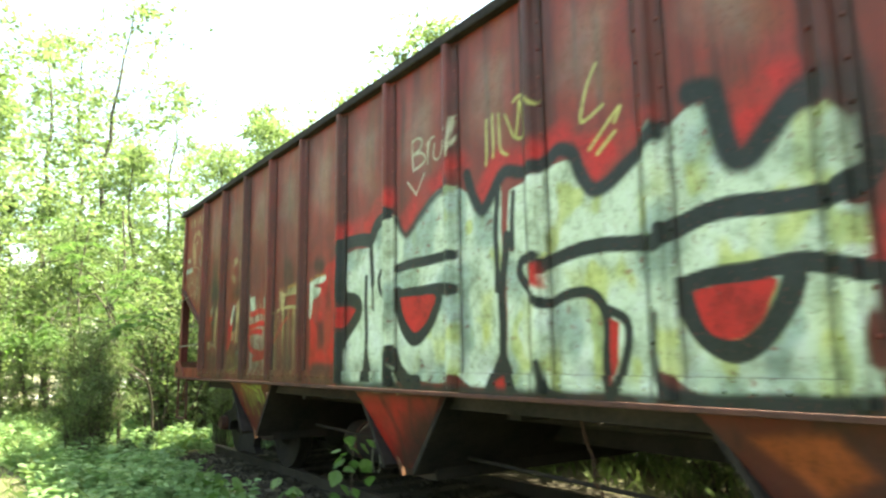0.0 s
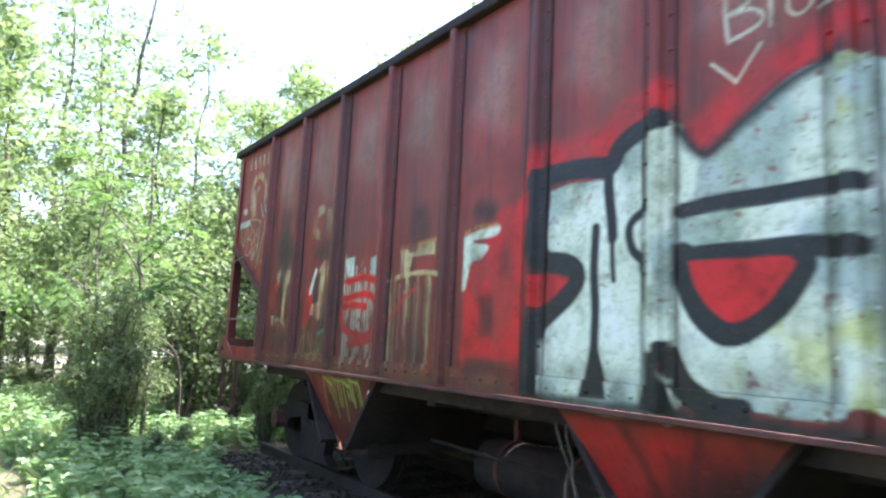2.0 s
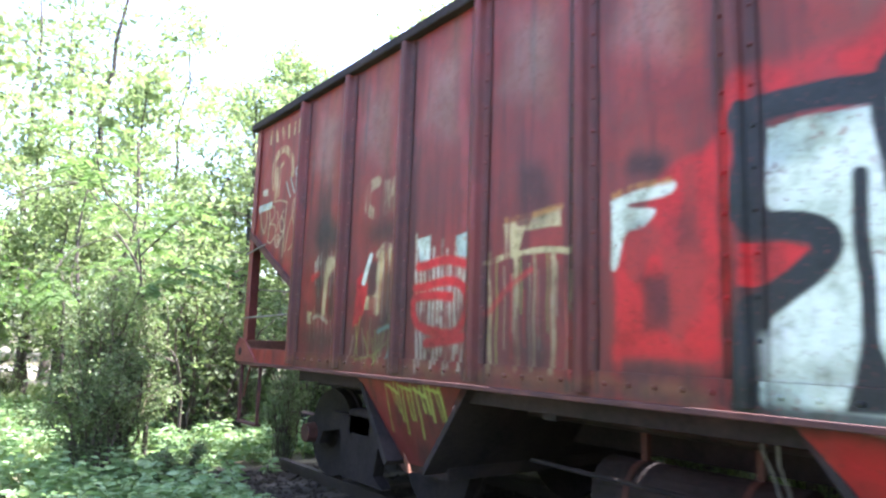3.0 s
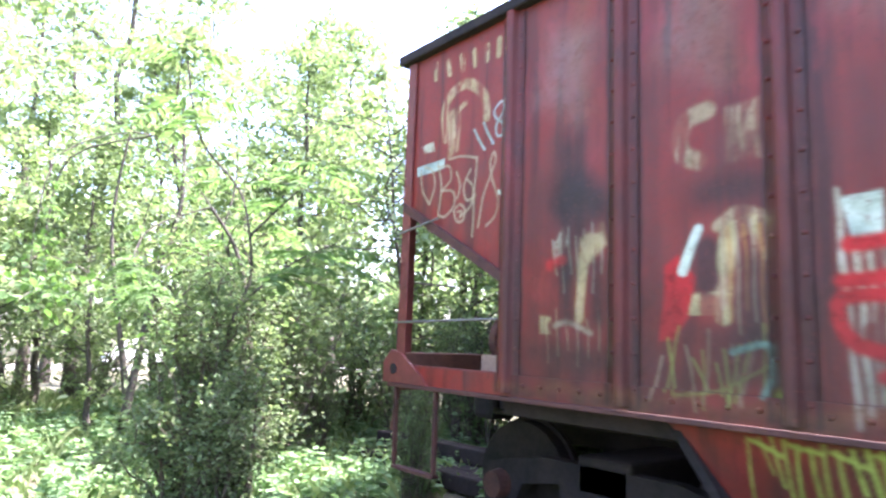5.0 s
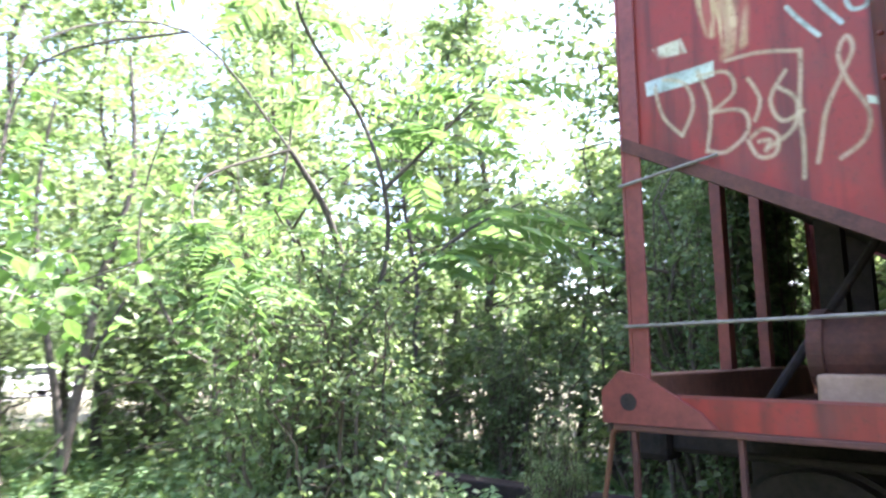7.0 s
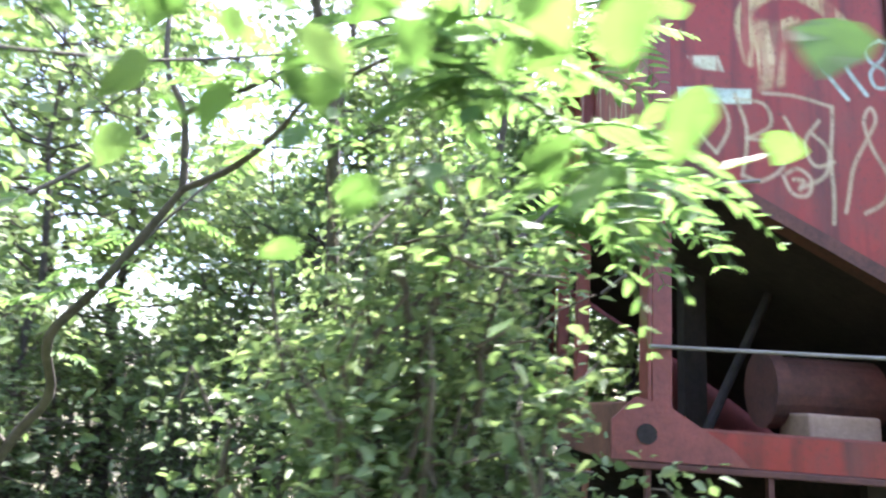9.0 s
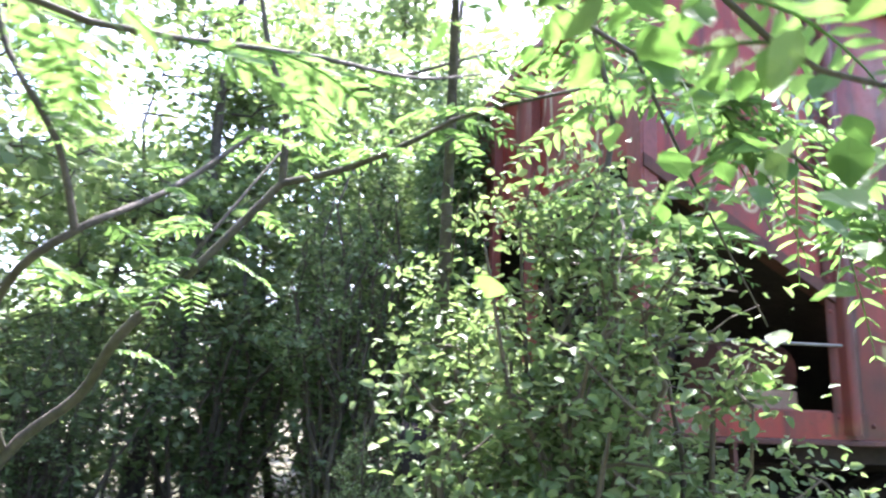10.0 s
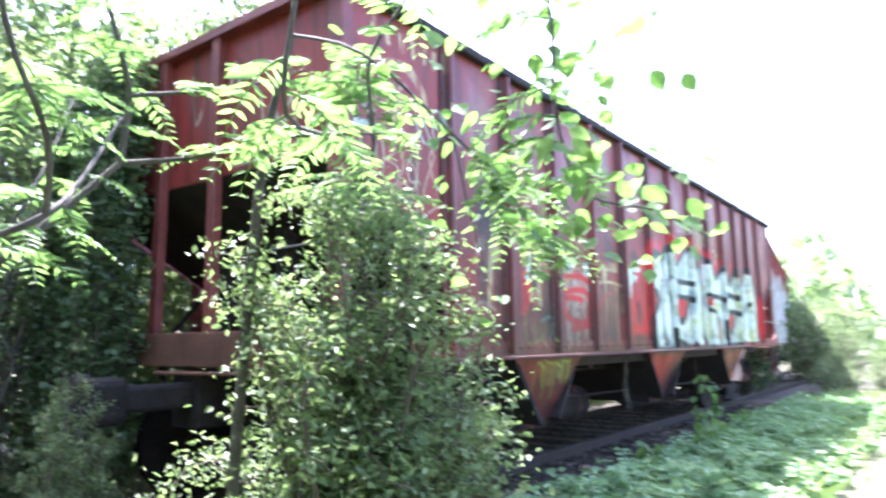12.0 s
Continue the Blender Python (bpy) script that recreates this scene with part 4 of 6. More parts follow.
stroke(WHITE, 0.018, 0.006, 1, (-1.025, 3.05), (-1.05, 2.96), (-1.06, 2.87))
for line in (((-0.16, 2.67), (-0.2, 2.52), (-0.27, 2.43)), ((-0.2, 2.7), (-0.3, 2.66), (-0.33, 2.55), (-0.27, 2.43)), ((-0.36, 2.7), (-0.4, 2.55), (-0.38, 2.33)),
             ((-0.36, 2.68), (-0.48, 2.66), (-0.5, 2.56), (-0.4, 2.5)), ((-0.4, 2.5), (-0.53, 2.47), (-0.55, 2.38), (-0.46, 2.31), (-0.39, 2.33)),
             ((-0.56, 2.6), (-0.6, 2.5), (-0.58, 2.42)), ((-0.48, 2.71), (-0.62, 2.7), (-0.76, 2.67)), ((-0.76, 2.67), (-0.75, 2.45), (-0.74, 2.15)),
             ((-0.67, 2.54), (-0.74, 2.47), (-0.72, 2.36), (-0.62, 2.3)), ((-0.7, 2.6), (-0.64, 2.5), (-0.68, 2.4), (-0.76, 2.42)),
             ((-0.56, 2.35), (-0.61, 2.38), (-0.66, 2.34), (-0.64, 2.27), (-0.58, 2.27), (-0.55, 2.34)), ((-0.59, 2.33), (-0.63, 2.33), (-0.61, 2.29)),
             ((-0.79, 2.2), (-0.83, 2.38), (-0.9, 2.52), (-0.94, 2.61), (-0.92, 2.67), (-0.89, 2.61), (-0.92, 2.49), (-0.97, 2.36), (-0.95, 2.26), (-0.87, 2.2))):
    stroke(SCRAWL, 0.015, 0.008, 0.8, *line)
fill(WHITE, 0.006, 1, (-0.97, 2.42), (-1, 2.41), (-1, 2.38), (-0.97, 2.39))
stroke(DARK, 0.15, 0.08, 0.75, (-1.51, 2.24), (-1.61, 2.34), (-1.74, 2.21))
fill(AMBER, 0.02, 0.8, (-1.66, 2.02), (-1.66, 1.6), (-1.6, 1.6), (-1.58, 1.95))
for k in range(7):
    stroke(CHALK, 0.012, 0.006, 0.7, (-1.44 - 0.055 * k, 2.06 + 0.03 * (k % 3)), (-1.47 - 0.05 * k, 1.86 - 0.1 * (k % 2)))
    stroke(SCRAWL, 0.010, 0.006, 0.6, (-1.4 - 0.07 * k, 1.62 + 0.05 * (k % 2)), (-1.41 - 0.07 * k, 1.38 + 0.04 * (k % 3)))
stroke(SCRAWL, 0.03, 0.012, 0.8, (-1.46, 1.58), (-1.56, 1.6), (-1.7, 1.55))
fill(CHALK, 0.015, 0.9, (-1.45, 2.04), (-1.51, 2.12), (-1.56, 2.03), (-1.47, 1.95))
fill(CREAM, 0.02, 0.9, (-1.63, 2.04), (-1.78, 2.12), (-1.8, 2.01), (-1.65, 1.87), (-1.6, 1.83))
stroke(CREAM, 0.06, 0.012, 0.85, (-1.65, 1.9), (-1.63, 1.63))
fill(CREAM, 0.01, 1, (-1.35, 1.64), (-1.43, 1.63), (-1.44, 1.53), (-1.35, 1.54))
stroke(DARK, 0.09, 0.04, 0.75, (-1.53, 1.91), (-1.55, 1.63))
stroke(DARK, 0.09, 0.05, 0.7, (-1.74, 1.9), (-1.75, 1.63))
stroke(RED, 0.06, 0.02, 0.8, (-1.42, 1.92), (-1.51, 1.94))
stroke(DARK, 0.1, 0.06, 0.5, (-1.3, 1.44), (-1.88, 1.41))
stroke(TAN, 0.085, 0.015, 0.85, (-2.36, 2.58), (-2.26, 2.55), (-2.22, 2.47), (-2.24, 2.39), (-2.32, 2.35))
fill(TAN, 0.02, 0.75, (-2.45, 2.31), (-2.45, 2.57), (-2.6, 2.57), (-2.6, 2.31))
stroke(DARK, 0.16, 0.08, 0.7, (-2.35, 2.19), (-2.56, 2.19))
stroke(TAN, 0.06, 0.012, 0.9, (-2.41, 2.03), (-2.5, 2.08), (-2.61, 2.05))
fill(RED, 0.015, 1, (-2.11, 1.52), (-2.14, 1.87), (-2.21, 1.92), (-2.29, 1.81), (-2.27, 1.63), (-2.19, 1.52))
stroke(WHITE, 0.05, 0.007, 1, (-2.23, 1.84), (-2.31, 2.03))
stroke(CREAM, 0.085, 0.007, 1, (-2.43, 1.63), (-2.45, 1.96), (-2.6, 2.02), (-2.62, 1.91))
fill(CREAM, 0.007, 1, (-2.28, 1.73), (-2.42, 1.74), (-2.42, 1.63), (-2.25, 1.63))
stroke(DARK, 0.12, 0.03, 0.8, (-2.35, 1.93), (-2.35, 1.78))
for k in range(6):
    stroke(AMBER if k % 2 else SCRAWL, 0.014, 0.006, 0.75, (-2.42 - 0.035 * k, 2.04 - 0.02 * (k % 2)), (-2.43 - 0.036 * k, 1.66 - 0.05 * (k % 3)))
for k in range(9):
    stroke(SCRAWL if k % 3 else LIME, 0.010, 0.006, 0.7, (-3.7 - 0.065 * k, 1.88 - 0.04 * (k % 3)), (-3.71 - 0.065 * k, 1.3 + 0.09 * (k % 4)))
for k in range(5):
    stroke(RED, 0.012, 0.008, 0.75, (-3.82 - 0.1 * k, 1.8 - 0.1 * (k % 2)), (-3.83 - 0.1 * k, 1.34 + 0.06 * (k % 3)))
stroke(DARK, 0.13, 0.05, 0.6, (-2.55, 1.84), (-2.56, 1.56))
pen = random.Random(12)
for k in range(15):
    u = -2.13 - 0.036 * k
    stroke(LIME if k % 3 else SCRAWL, 0.011 + 0.006 * pen.random(), 0.007, 0.45 + 0.35 * pen.random(), (u + pen.uniform(-0.02, 0.02), 1.52 + pen.uniform(-0.1, 0.08)), (u - pen.uniform(-0.07, 0.09), 1.24 + pen.uniform(-0.03, 0.06)))
stroke(LIME, 0.014, 0.008, 0.6, (-2.2, 1.27), (-2.4, 1.31), (-2.62, 1.42))
fill(DARK, 0.05, 0.45, (-2.3, 1.58), (-2.66, 1.58), (-2.66, 1.34), (-2.4, 1.34))
stroke(TEAL, 0.03, 0.01, 0.8, (-2.46, 1.48), (-2.61, 1.51), (-2.64, 1.4), (-2.6, 1.3))
stroke(CHALK, 0.028, 0.01, 0.85, (-2.9, 2.11), (-2.95, 1.22))
stroke(CHALK, 0.028, 0.01, 0.85, (-2.96, 2.04), (-2.99, 1.27))
stroke(CHALK, 0.028, 0.01, 0.85, (-3.01, 1.97), (-3.03, 1.31))
stroke(CHALK, 0.028, 0.01, 0.85, (-3.05, 2.08), (-3.08, 1.36))
stroke(CHALK, 0.028, 0.01, 0.85, (-3.1, 2.01), (-3.12, 1.25))
stroke(CHALK, 0.028, 0.01, 0.85, (-3.15, 1.94), (-3.16, 1.29))
stroke(CHALK, 0.028, 0.01, 0.85, (-3.19, 2.05), (-3.2, 1.34))
stroke(CHALK, 0.028, 0.01, 0.85, (-3.24, 1.98), (-3.25, 1.23))
stroke(CHALK, 0.028, 0.01, 0.85, (-3.28, 1.91), (-3.29, 1.27))
stroke(CHALK, 0.028, 0.01, 0.85, (-3.33, 2.02), (-3.33, 1.32))
stroke(CHALK, 0.028, 0.01, 0.85, (-3.37, 1.95), (-3.36, 1.36))
stroke(CHALK, 0.028, 0.01, 0.85, (-3.41, 2.06), (-3.4, 1.25))
fill(WHITE, 0.007, 1, (-2.91, 2.08), (-3.06, 2.1), (-3.06, 1.91), (-2.95, 1.92))
fill(WHITE, 0.007, 1, (-3.32, 2.06), (-3.44, 2.08), (-3.45, 1.93), (-3.35, 1.94))
stroke(RED, 0.06, 0.015, 1, (-2.94, 1.9), (-3.22, 1.92), (-3.45, 1.88))
stroke(RED, 0.06, 0.015, 1, (-2.91, 1.76), (-3.35, 1.78), (-3.45, 1.62), (-3.3, 1.47), (-2.96, 1.52), (-2.91, 1.7), (-3.29, 1.69))
stroke(RED, 0.06, 0.015, 1, (-3.04, 1.4), (-3.42, 1.45))
fill(CREAM, 0.007, 1, (-3.75, 2.08), (-4.18, 2.12), (-4.19, 2.02), (-3.91, 2.03), (-3.88, 1.92), (-3.76, 1.88))
stroke(CREAM, 0.035, 0.007, 1, (-3.63, 1.87), (-3.79, 1.9), (-4, 1.91), (-4.25, 1.89))
stroke(CREAM, 0.03, 0.008, 0.8, (-3.64, 1.92), (-3.66, 1.27))
stroke(CREAM, 0.035, 0.008, 0.8, (-3.86, 1.9), (-3.87, 1.28))
stroke(CREAM, 0.018, 0.008, 0.8, (-4, 1.88), (-4, 1.28))
stroke(CREAM, 0.035, 0.008, 0.8, (-4.13, 1.87), (-4.14, 1.28))
stroke(CREAM, 0.018, 0.008, 0.8, (-4.26, 1.86), (-4.26, 1.28))
stroke(DARK, 0.2, 0.08, 0.7, (-4, 2.3), (-4.03, 2.15))
stroke(DARK, 0.22, 0.08, 0.45, (-4, 1.77), (-3.99, 1.33))
stroke(RED, 0.03, 0.02, 0.7, (-3.97, 1.81), (-3.79, 1.72), (-3.63, 1.58))
stroke(RED, 0.05, 0.02, 0.8, (-4.27, 1.56), (-4.26, 1.27))
fill(WHITE, 0.01, 0.95, (-4.51, 2.1), (-4.82, 2.15), (-4.83, 2.09), (-4.62, 2.07), (-4.62, 2.05), (-4.75, 2.03), (-4.69, 1.96), (-4.59, 1.93), (-4.55, 1.79), (-4.51, 1.79))
stroke(AMBER, 0.035, 0.012, 0.8, (-4.53, 2.12), (-4.68, 2.145), (-4.82, 2.15))
stroke(AMBER, 0.035, 0.012, 0.8, (-3.78, 2.1), (-4.0, 2.11), (-4.18, 2.12))
stroke(DARK, 0.12, 0.05, 0.8, (-4.65, 2.25), (-4.77, 2.23))
stroke(DARK, 0.12, 0.06, 0.6, (-4.74, 1.69), (-4.77, 1.57))
fill(DARK, 0.04, 0.5, (-4.49, 1.34), (-5.08, 1.34), (-5.09, 1.19), (-4.51, 1.19))
# rust bleeding along the sill and soot smudges
for k in range(11):
    u = 0.37 * k
    stroke(RUSTY, 0.03 + 0.03 * (k % 3), 0.04, 0.55, (-1.0 - u, 1.22), (-1.15 - u, 1.24 + 0.03 * (k % 2)), (-1.28 - u, 1.21))
for k in range(12):
    u = -1.5 - 0.81 * k
    stroke(DARK, 0.10, 0.07, 0.35, (u + 0.1, 1.32 + 0.02 * (k % 4)), (u - 0.15, 1.36 - 0.03 * (k % 3)))
    stroke(DARK, 0.05, 0.04, 0.35, (u + 0.27, 1.25), (u + 0.28, 1.5 + 0.3 * (k % 3)))
    fill(GREY, 0.12, 0.16, (u + 0.2, 2.9), (u + 0.1, 3.3), (u - 0.2, 3.2), (u - 0.1, 2.7))
# dark joints and painted edge shade along both flanges of the posts
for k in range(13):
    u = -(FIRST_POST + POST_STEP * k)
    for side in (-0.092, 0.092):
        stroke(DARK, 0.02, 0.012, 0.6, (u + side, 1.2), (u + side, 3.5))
stroke(DARK, 0.07, 0.04, 0.5, (-1.1, 1.2), (-5.1, 1.2))
stroke(BLACK, 0.07, 0.025, 0.9, (-5.13, 1.185), (-6.74, 1.185), (-7.74, 1.19), (-9.3, 1.185))
stroke(DARK, 0.16, 0.10, 0.6, (-1.55, 2.55), (-1.6, 2.2), (-1.58, 1.9))
stroke(DARK, 0.30, 0.14, 0.5, (-1.5, 2.3), (-1.75, 2.2))
# soot low on the panels next to the end
for k in range(4):
    u = -1.15 - 0.81 * k
    fill(DARK, 0.16, 0.5, (u - 0.05, 1.22), (u - 0.1, 1.75 + 0.15 * (k % 2)), (u - 0.4, 1.6), (u - 0.7, 1.9 - 0.1 * (k % 3)), (u - 0.76, 1.22))
    fill(DARK, 0.2, 0.2, (u - 0.05, 2.0), (u - 0.2, 3.3), (u - 0.7, 3.1), (u - 0.6, 2.1))
# far letters, and the bays below the sill with dark fills over them
fill(WHITE, 0.02, 1, (-9.5, 1.25), (-9.55, 2.1), (-9.9, 2.45), (-10.3, 2.3), (-10.5, 1.9), (-10.45, 1.25))
stroke(BLACK, 0.1, 0.015, 1, (-9.5, 1.2), (-9.52, 2.1), (-9.9, 2.5), (-10.35, 2.35), (-10.55, 1.9), (-10.5, 1.2))
stroke(BLACK, 0.08, 0.015, 1, (-9.7, 1.75), (-10.0, 1.9), (-10.3, 1.75))
fill(RED, 0.05, 0.9, (-10.6, 1.3), (-10.6, 2.1), (-11.0, 2.0), (-11.0, 1.3))
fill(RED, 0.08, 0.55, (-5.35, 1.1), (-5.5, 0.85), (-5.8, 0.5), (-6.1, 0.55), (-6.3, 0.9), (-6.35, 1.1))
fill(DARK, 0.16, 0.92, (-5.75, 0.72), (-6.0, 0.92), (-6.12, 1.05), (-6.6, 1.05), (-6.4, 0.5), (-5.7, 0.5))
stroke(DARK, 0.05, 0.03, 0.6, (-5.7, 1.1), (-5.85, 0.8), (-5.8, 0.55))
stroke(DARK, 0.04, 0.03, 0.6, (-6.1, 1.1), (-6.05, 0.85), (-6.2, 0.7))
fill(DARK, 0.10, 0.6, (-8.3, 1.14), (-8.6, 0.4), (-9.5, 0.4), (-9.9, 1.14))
fill(ORANGE, 0.04, 0.9, (-8.7, 1.05), (-8.95, 0.85), (-9.15, 0.95), (-9.05, 1.1))
fill(ORANGE, 0.04, 0.9, (-9.25, 1.05), (-9.5, 0.95), (-9.45, 1.1))
fill(ORANGE, 0.04, 0.9, (-9.1, 0.75), (-9.25, 0.6), (-9.3, 0.75))
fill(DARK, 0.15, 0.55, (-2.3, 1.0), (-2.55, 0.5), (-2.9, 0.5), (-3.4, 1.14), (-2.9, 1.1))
for k in range(13):
    u = -2.48 - 0.052 * k
    stroke(LIME, 0.013 + 0.009 * pen.random(), 0.008, 0.55 + 0.4 * pen.random(), (u, 1.14 - 0.03 * pen.random()), (u - pen.uniform(-0.03, 0.05), 0.84 + pen.uniform(-0.12, 0.14)))
for k in range(4):
    u = -2.5 - 0.16 * k
    stroke(LIME, 0.02, 0.01, 0.75, (u, 1.11), (u - 0.12, 1.06 + 0.04 * (k % 2)))


# scrawl on the end sheet, across the track, set a hundred metres along
stroke(CHALK, 0.03, 0.012, 0.8, (101.62, 3.35), (101.55, 2.95), (101.4, 3.2), (101.35, 2.95))
stroke(CHALK, 0.03, 0.012, 0.8, (101.3, 3.42), (101.2, 2.95), (101.08, 3.32), (101.0, 3.0))
stroke(CHALK, 0.022, 0.010, 0.8, (101.08, 2.86), (101.05, 2.62), (100.98, 2.60), (100.94, 2.76), (100.93, 2.62))
stroke(CHALK, 0.022, 0.010, 0.8, (100.90, 2.78), (100.82, 2.80), (100.84, 2.62), (100.76, 2.66))
stroke(CHALK, 0.022, 0.010, 0.8, (100.78, 2.98), (100.70, 2.66), (100.64, 2.84), (100.60, 2.64))
stroke(CHALK, 0.022, 0.010, 0.8, (100.66, 3.05), (100.56, 2.72), (100.46, 2.92), (100.42, 2.70), (100.50, 2.60))
stroke(CHALK, 0.018, 0.010, 0.7, (101.1, 2.56), (100.7, 2.55), (100.36, 2.60))

hopper(Matrix(), spray_main, True, "rusty oxide-red open hopper car covered in graffiti")
truck(pose(TRACK_X, -1.35, RAIL_TOP))
truck(pose(TRACK_X, -LENGTH + 1.35, RAIL_TOP))


def spray_far(y, z):
    """Pale overspray on the lower part of the next car."""
    y, z = np.broadcast_arrays(np.asarray(y, float), np.asarray(z, float))
    out = np.zeros(y.shape + (4,))
    out[..., :3] = (0.62, 0.63, 0.66)
    ragged = 2.85 + 0.22 * np.sin(y * 2.3) + 0.1 * np.sin(y * 7.1)
    out[..., 3] = np.clip((ragged - z) / 0.1, 0, 1) * (0.75 + 0.2 * np.sin(y * 5.0 + z))
    return out


NEXT_CAR = pose(0.3, -LENGTH - 1.15, 0, 0, 0, 8)
hopper(NEXT_CAR, spray_far, False, "faded red open hopper car with pale overspray, coupled behind")
truck(NEXT_CAR @ pose(TRACK_X, -1.35, RAIL_TOP))
truck(NEXT_CAR @ pose(TRACK_X, -LENGTH + 1.35, RAIL_TOP))
for x in (TRACK_X - 0.7175, TRACK_X + 0.7175):
    bm = box(bmesh.new(), (x - 0.035, -LENGTH - 6.0, RAIL_TOP - 0.04), (x + 0.035, 0.4, RAIL_TOP), 0.008)
    box(bm, (x - 0.07, -LENGTH - 6.0, RAIL_TOP - 0.15), (x + 0.07, 0.4, RAIL_TOP - 0.13))
    box(bm, (x - 0.009, -LENGTH - 6.0, RAIL_TOP - 0.135), (x + 0.009, 0.4, RAIL_TOP - 0.035))
    bend = part("rail", bm, RAIL_STEEL)
    bend.matrix_basis = NEXT_CAR
    tagged(bend, "rusty steel rail curving away under the next car", "rail", "rails")
# ---- plants ----
def simple_leaves(rng, pos, size, width=0.6):
    """Corners and faces of leaves seen from afar: one kite each."""
    n = len(pos)
    size = np.broadcast_to(size, n)[:, None]
    way = rng.normal(size=(n, 3)) * (1, 1, 0.6) - (0, 0, 0.25)
    way /= np.linalg.norm(way, axis=1, keepdims=True)
    side = np.cross(way, rng.normal(size=(n, 3)) * 0.6 + (0, 0, 1.0))
    side /= np.linalg.norm(side, axis=1, keepdims=True) + 1e-9
    w = width * size / 2
    v = np.stack([pos, pos + way * size * 0.45 + side * w, pos + way * size, pos + way * size * 0.45 - side * w], 1).reshape(-1, 3)
    return v, np.arange(4 * n).reshape(-1, 4)


def tree(name, seed, height, radius, lean, crown_low, crown_r, count, leaf, label, clumps=46, group="woodland trees", mat=None):
    """A tree: a tapered, leaning trunk with limbs, and a crown of leaf sprays round the limbs' ends."""
    rng = np.random.default_rng(seed)
    t = thing(name)
    tagged(t, label, "tree", group)
    top = np.array([lean[0], lean[1], height])
    trunk = curl(rng, (0, 0, -0.15), top, 14, 0.12)
    pieces = [tube(trunk, radius * (1 - 0.86 * np.linspace(0, 1, 14)) * (1 + 0.5 * np.exp(-np.linspace(0, 14, 14))), 9)]
    centre, size = [], []
    for k in range(clumps):
        u = crown_low + (1 - crown_low) * rng.random() ** 0.9
        i = min(int(u * 13), 12)
        start = trunk[i] + (trunk[i + 1] - trunk[i]) * (u * 13 - i)
        a = rng.random() * 2 * np.pi
        shape = math.sin(math.pi * min(1, max(0.15, (u - crown_low) / (1 - crown_low) * 0.8 + 0.2))) ** 0.5
        reach = crown_r * shape * (0.35 + 0.75 * rng.random())
        end = start + np.array([math.cos(a) * reach, math.sin(a) * reach, reach * (0.6 * rng.random() - 0.05)])
        limb = curl(rng, start, end, 7, 0.3)
        pieces.append(tube(limb, np.linspace(max(0.01, radius * 0.30 * (1.1 - u)), 0.005, 7), 5))
        for q in (3, 4, 5, 6, 6):
            twig = limb[q] + rng.normal(size=3) * (0.22, 0.22, 0.12) * crown_r * 0.5
            pieces.append(tube(curl(rng, limb[q], twig, 3, 0.2), (0.006, 0.005, 0.003), 4))
            centre.append(twig)
            size.append(0.12 + 0.13 * crown_r * rng.random())
    v, f = joined(pieces)
    raw("trunk", v, f, BARK, t, True)
    centre, size = np.array(centre), np.array(size)
    pick = rng.integers(0, len(centre), count)
    pos = centre[pick] + rng.normal(size=(count, 3)) * (0.8, 0.8, 0.4) * size[pick][:, None]
    v, f = simple_leaves(rng, pos, leaf * (0.6 + 0.7 * rng.random(count)))
    raw("crown", v, f, mat or LEAF_FAR, t)
    return t


def shrub(name, seed, height, spread, count, leaf, label, mat=None, stems=14, group="undergrowth shrubs", low=0.10, wild=1.0):
    """A many-stemmed shrub with leaves along its twigs."""
    rng = np.random.default_rng(seed)
    t = thing(name)
    tagged(t, label, "shrub", group)
    pieces, along = [], []
    for k in range(stems):
        a, r = rng.random() * 2 * np.pi, spread * (0.15 + 0.85 * rng.random())
        h = height * (1.06 - 0.5 * (r / spread) ** 2) * (0.55 + 0.45 * rng.random())
        base = np.array([math.cos(a), math.sin(a), 0]) * 0.2 * spread * rng.random()
        p = curl(rng, base + (0, 0, -0.05), (math.cos(a) * r, math.sin(a) * r, h), 9, 0.25, -0.12 * height)
        pieces.append(tube(p, np.linspace(0.010 + 0.004 * height, 0.003, 9), 5))
        for q in range(9):
            i = rng.integers(1, 9)
            d = rng.normal(size=3) * (1, 1, 0.6) * 0.26 * spread * wild
            tw = curl(rng, p[i], p[i] + d, 5, 0.25)
            pieces.append(tube(tw, np.linspace(0.005, 0.0015, 5), 4))
            along.append(tw)
        along.append(p[2:])
    v, f = joined(pieces)
    raw("branchwork", v, f, TWIG, t, True)
    pts = np.concatenate(along)
    pts = pts[pts[:, 2] > low * height]
    pos = pts[rng.integers(0, len(pts), count)] + rng.normal(size=(count, 3)) * 0.045 * (spread + 0.4)
    v, f = leaves(rng, pos, leaf * (0.5 + 0.8 * rng.random(count)), 0.55)
    raw("foliage", v, f, mat or LEAF_BUSH, t)
    return t


def place(kinds, spots):
    """Sets out the kinds in turn at spots of x, y, turn, scale: the first of each kind moves, the rest are copies."""
    used = set()
    for n, (x, y, turn, scale) in enumerate(spots):
        k = kinds[n % len(kinds)]
        m = pose(x, y, float(ground_height(x, y)), 0, 0, turn) @ Matrix.Scale(scale, 4)
        if k in used:
            copy_thing(k, m)
        else:
            k.matrix_basis = m
            used.add(k)


def scatter(seed, n, xs, ys, keep=None, scale=(0.8, 1.25), gap=0.0):
    rng, out = np.random.default_rng(seed), []
    for _ in range(n * 60):
        if len(out) == n:
            break
        x, y = rng.uniform(*xs), rng.uniform(*ys)
        if (keep is None or keep(x, y)) and all((x - a) ** 2 + (y - b) ** 2 > gap * gap for a, b, *_ in out):
            out.append((x, y, rng.uniform(0, 360), rng.uniform(*scale)))
    return out


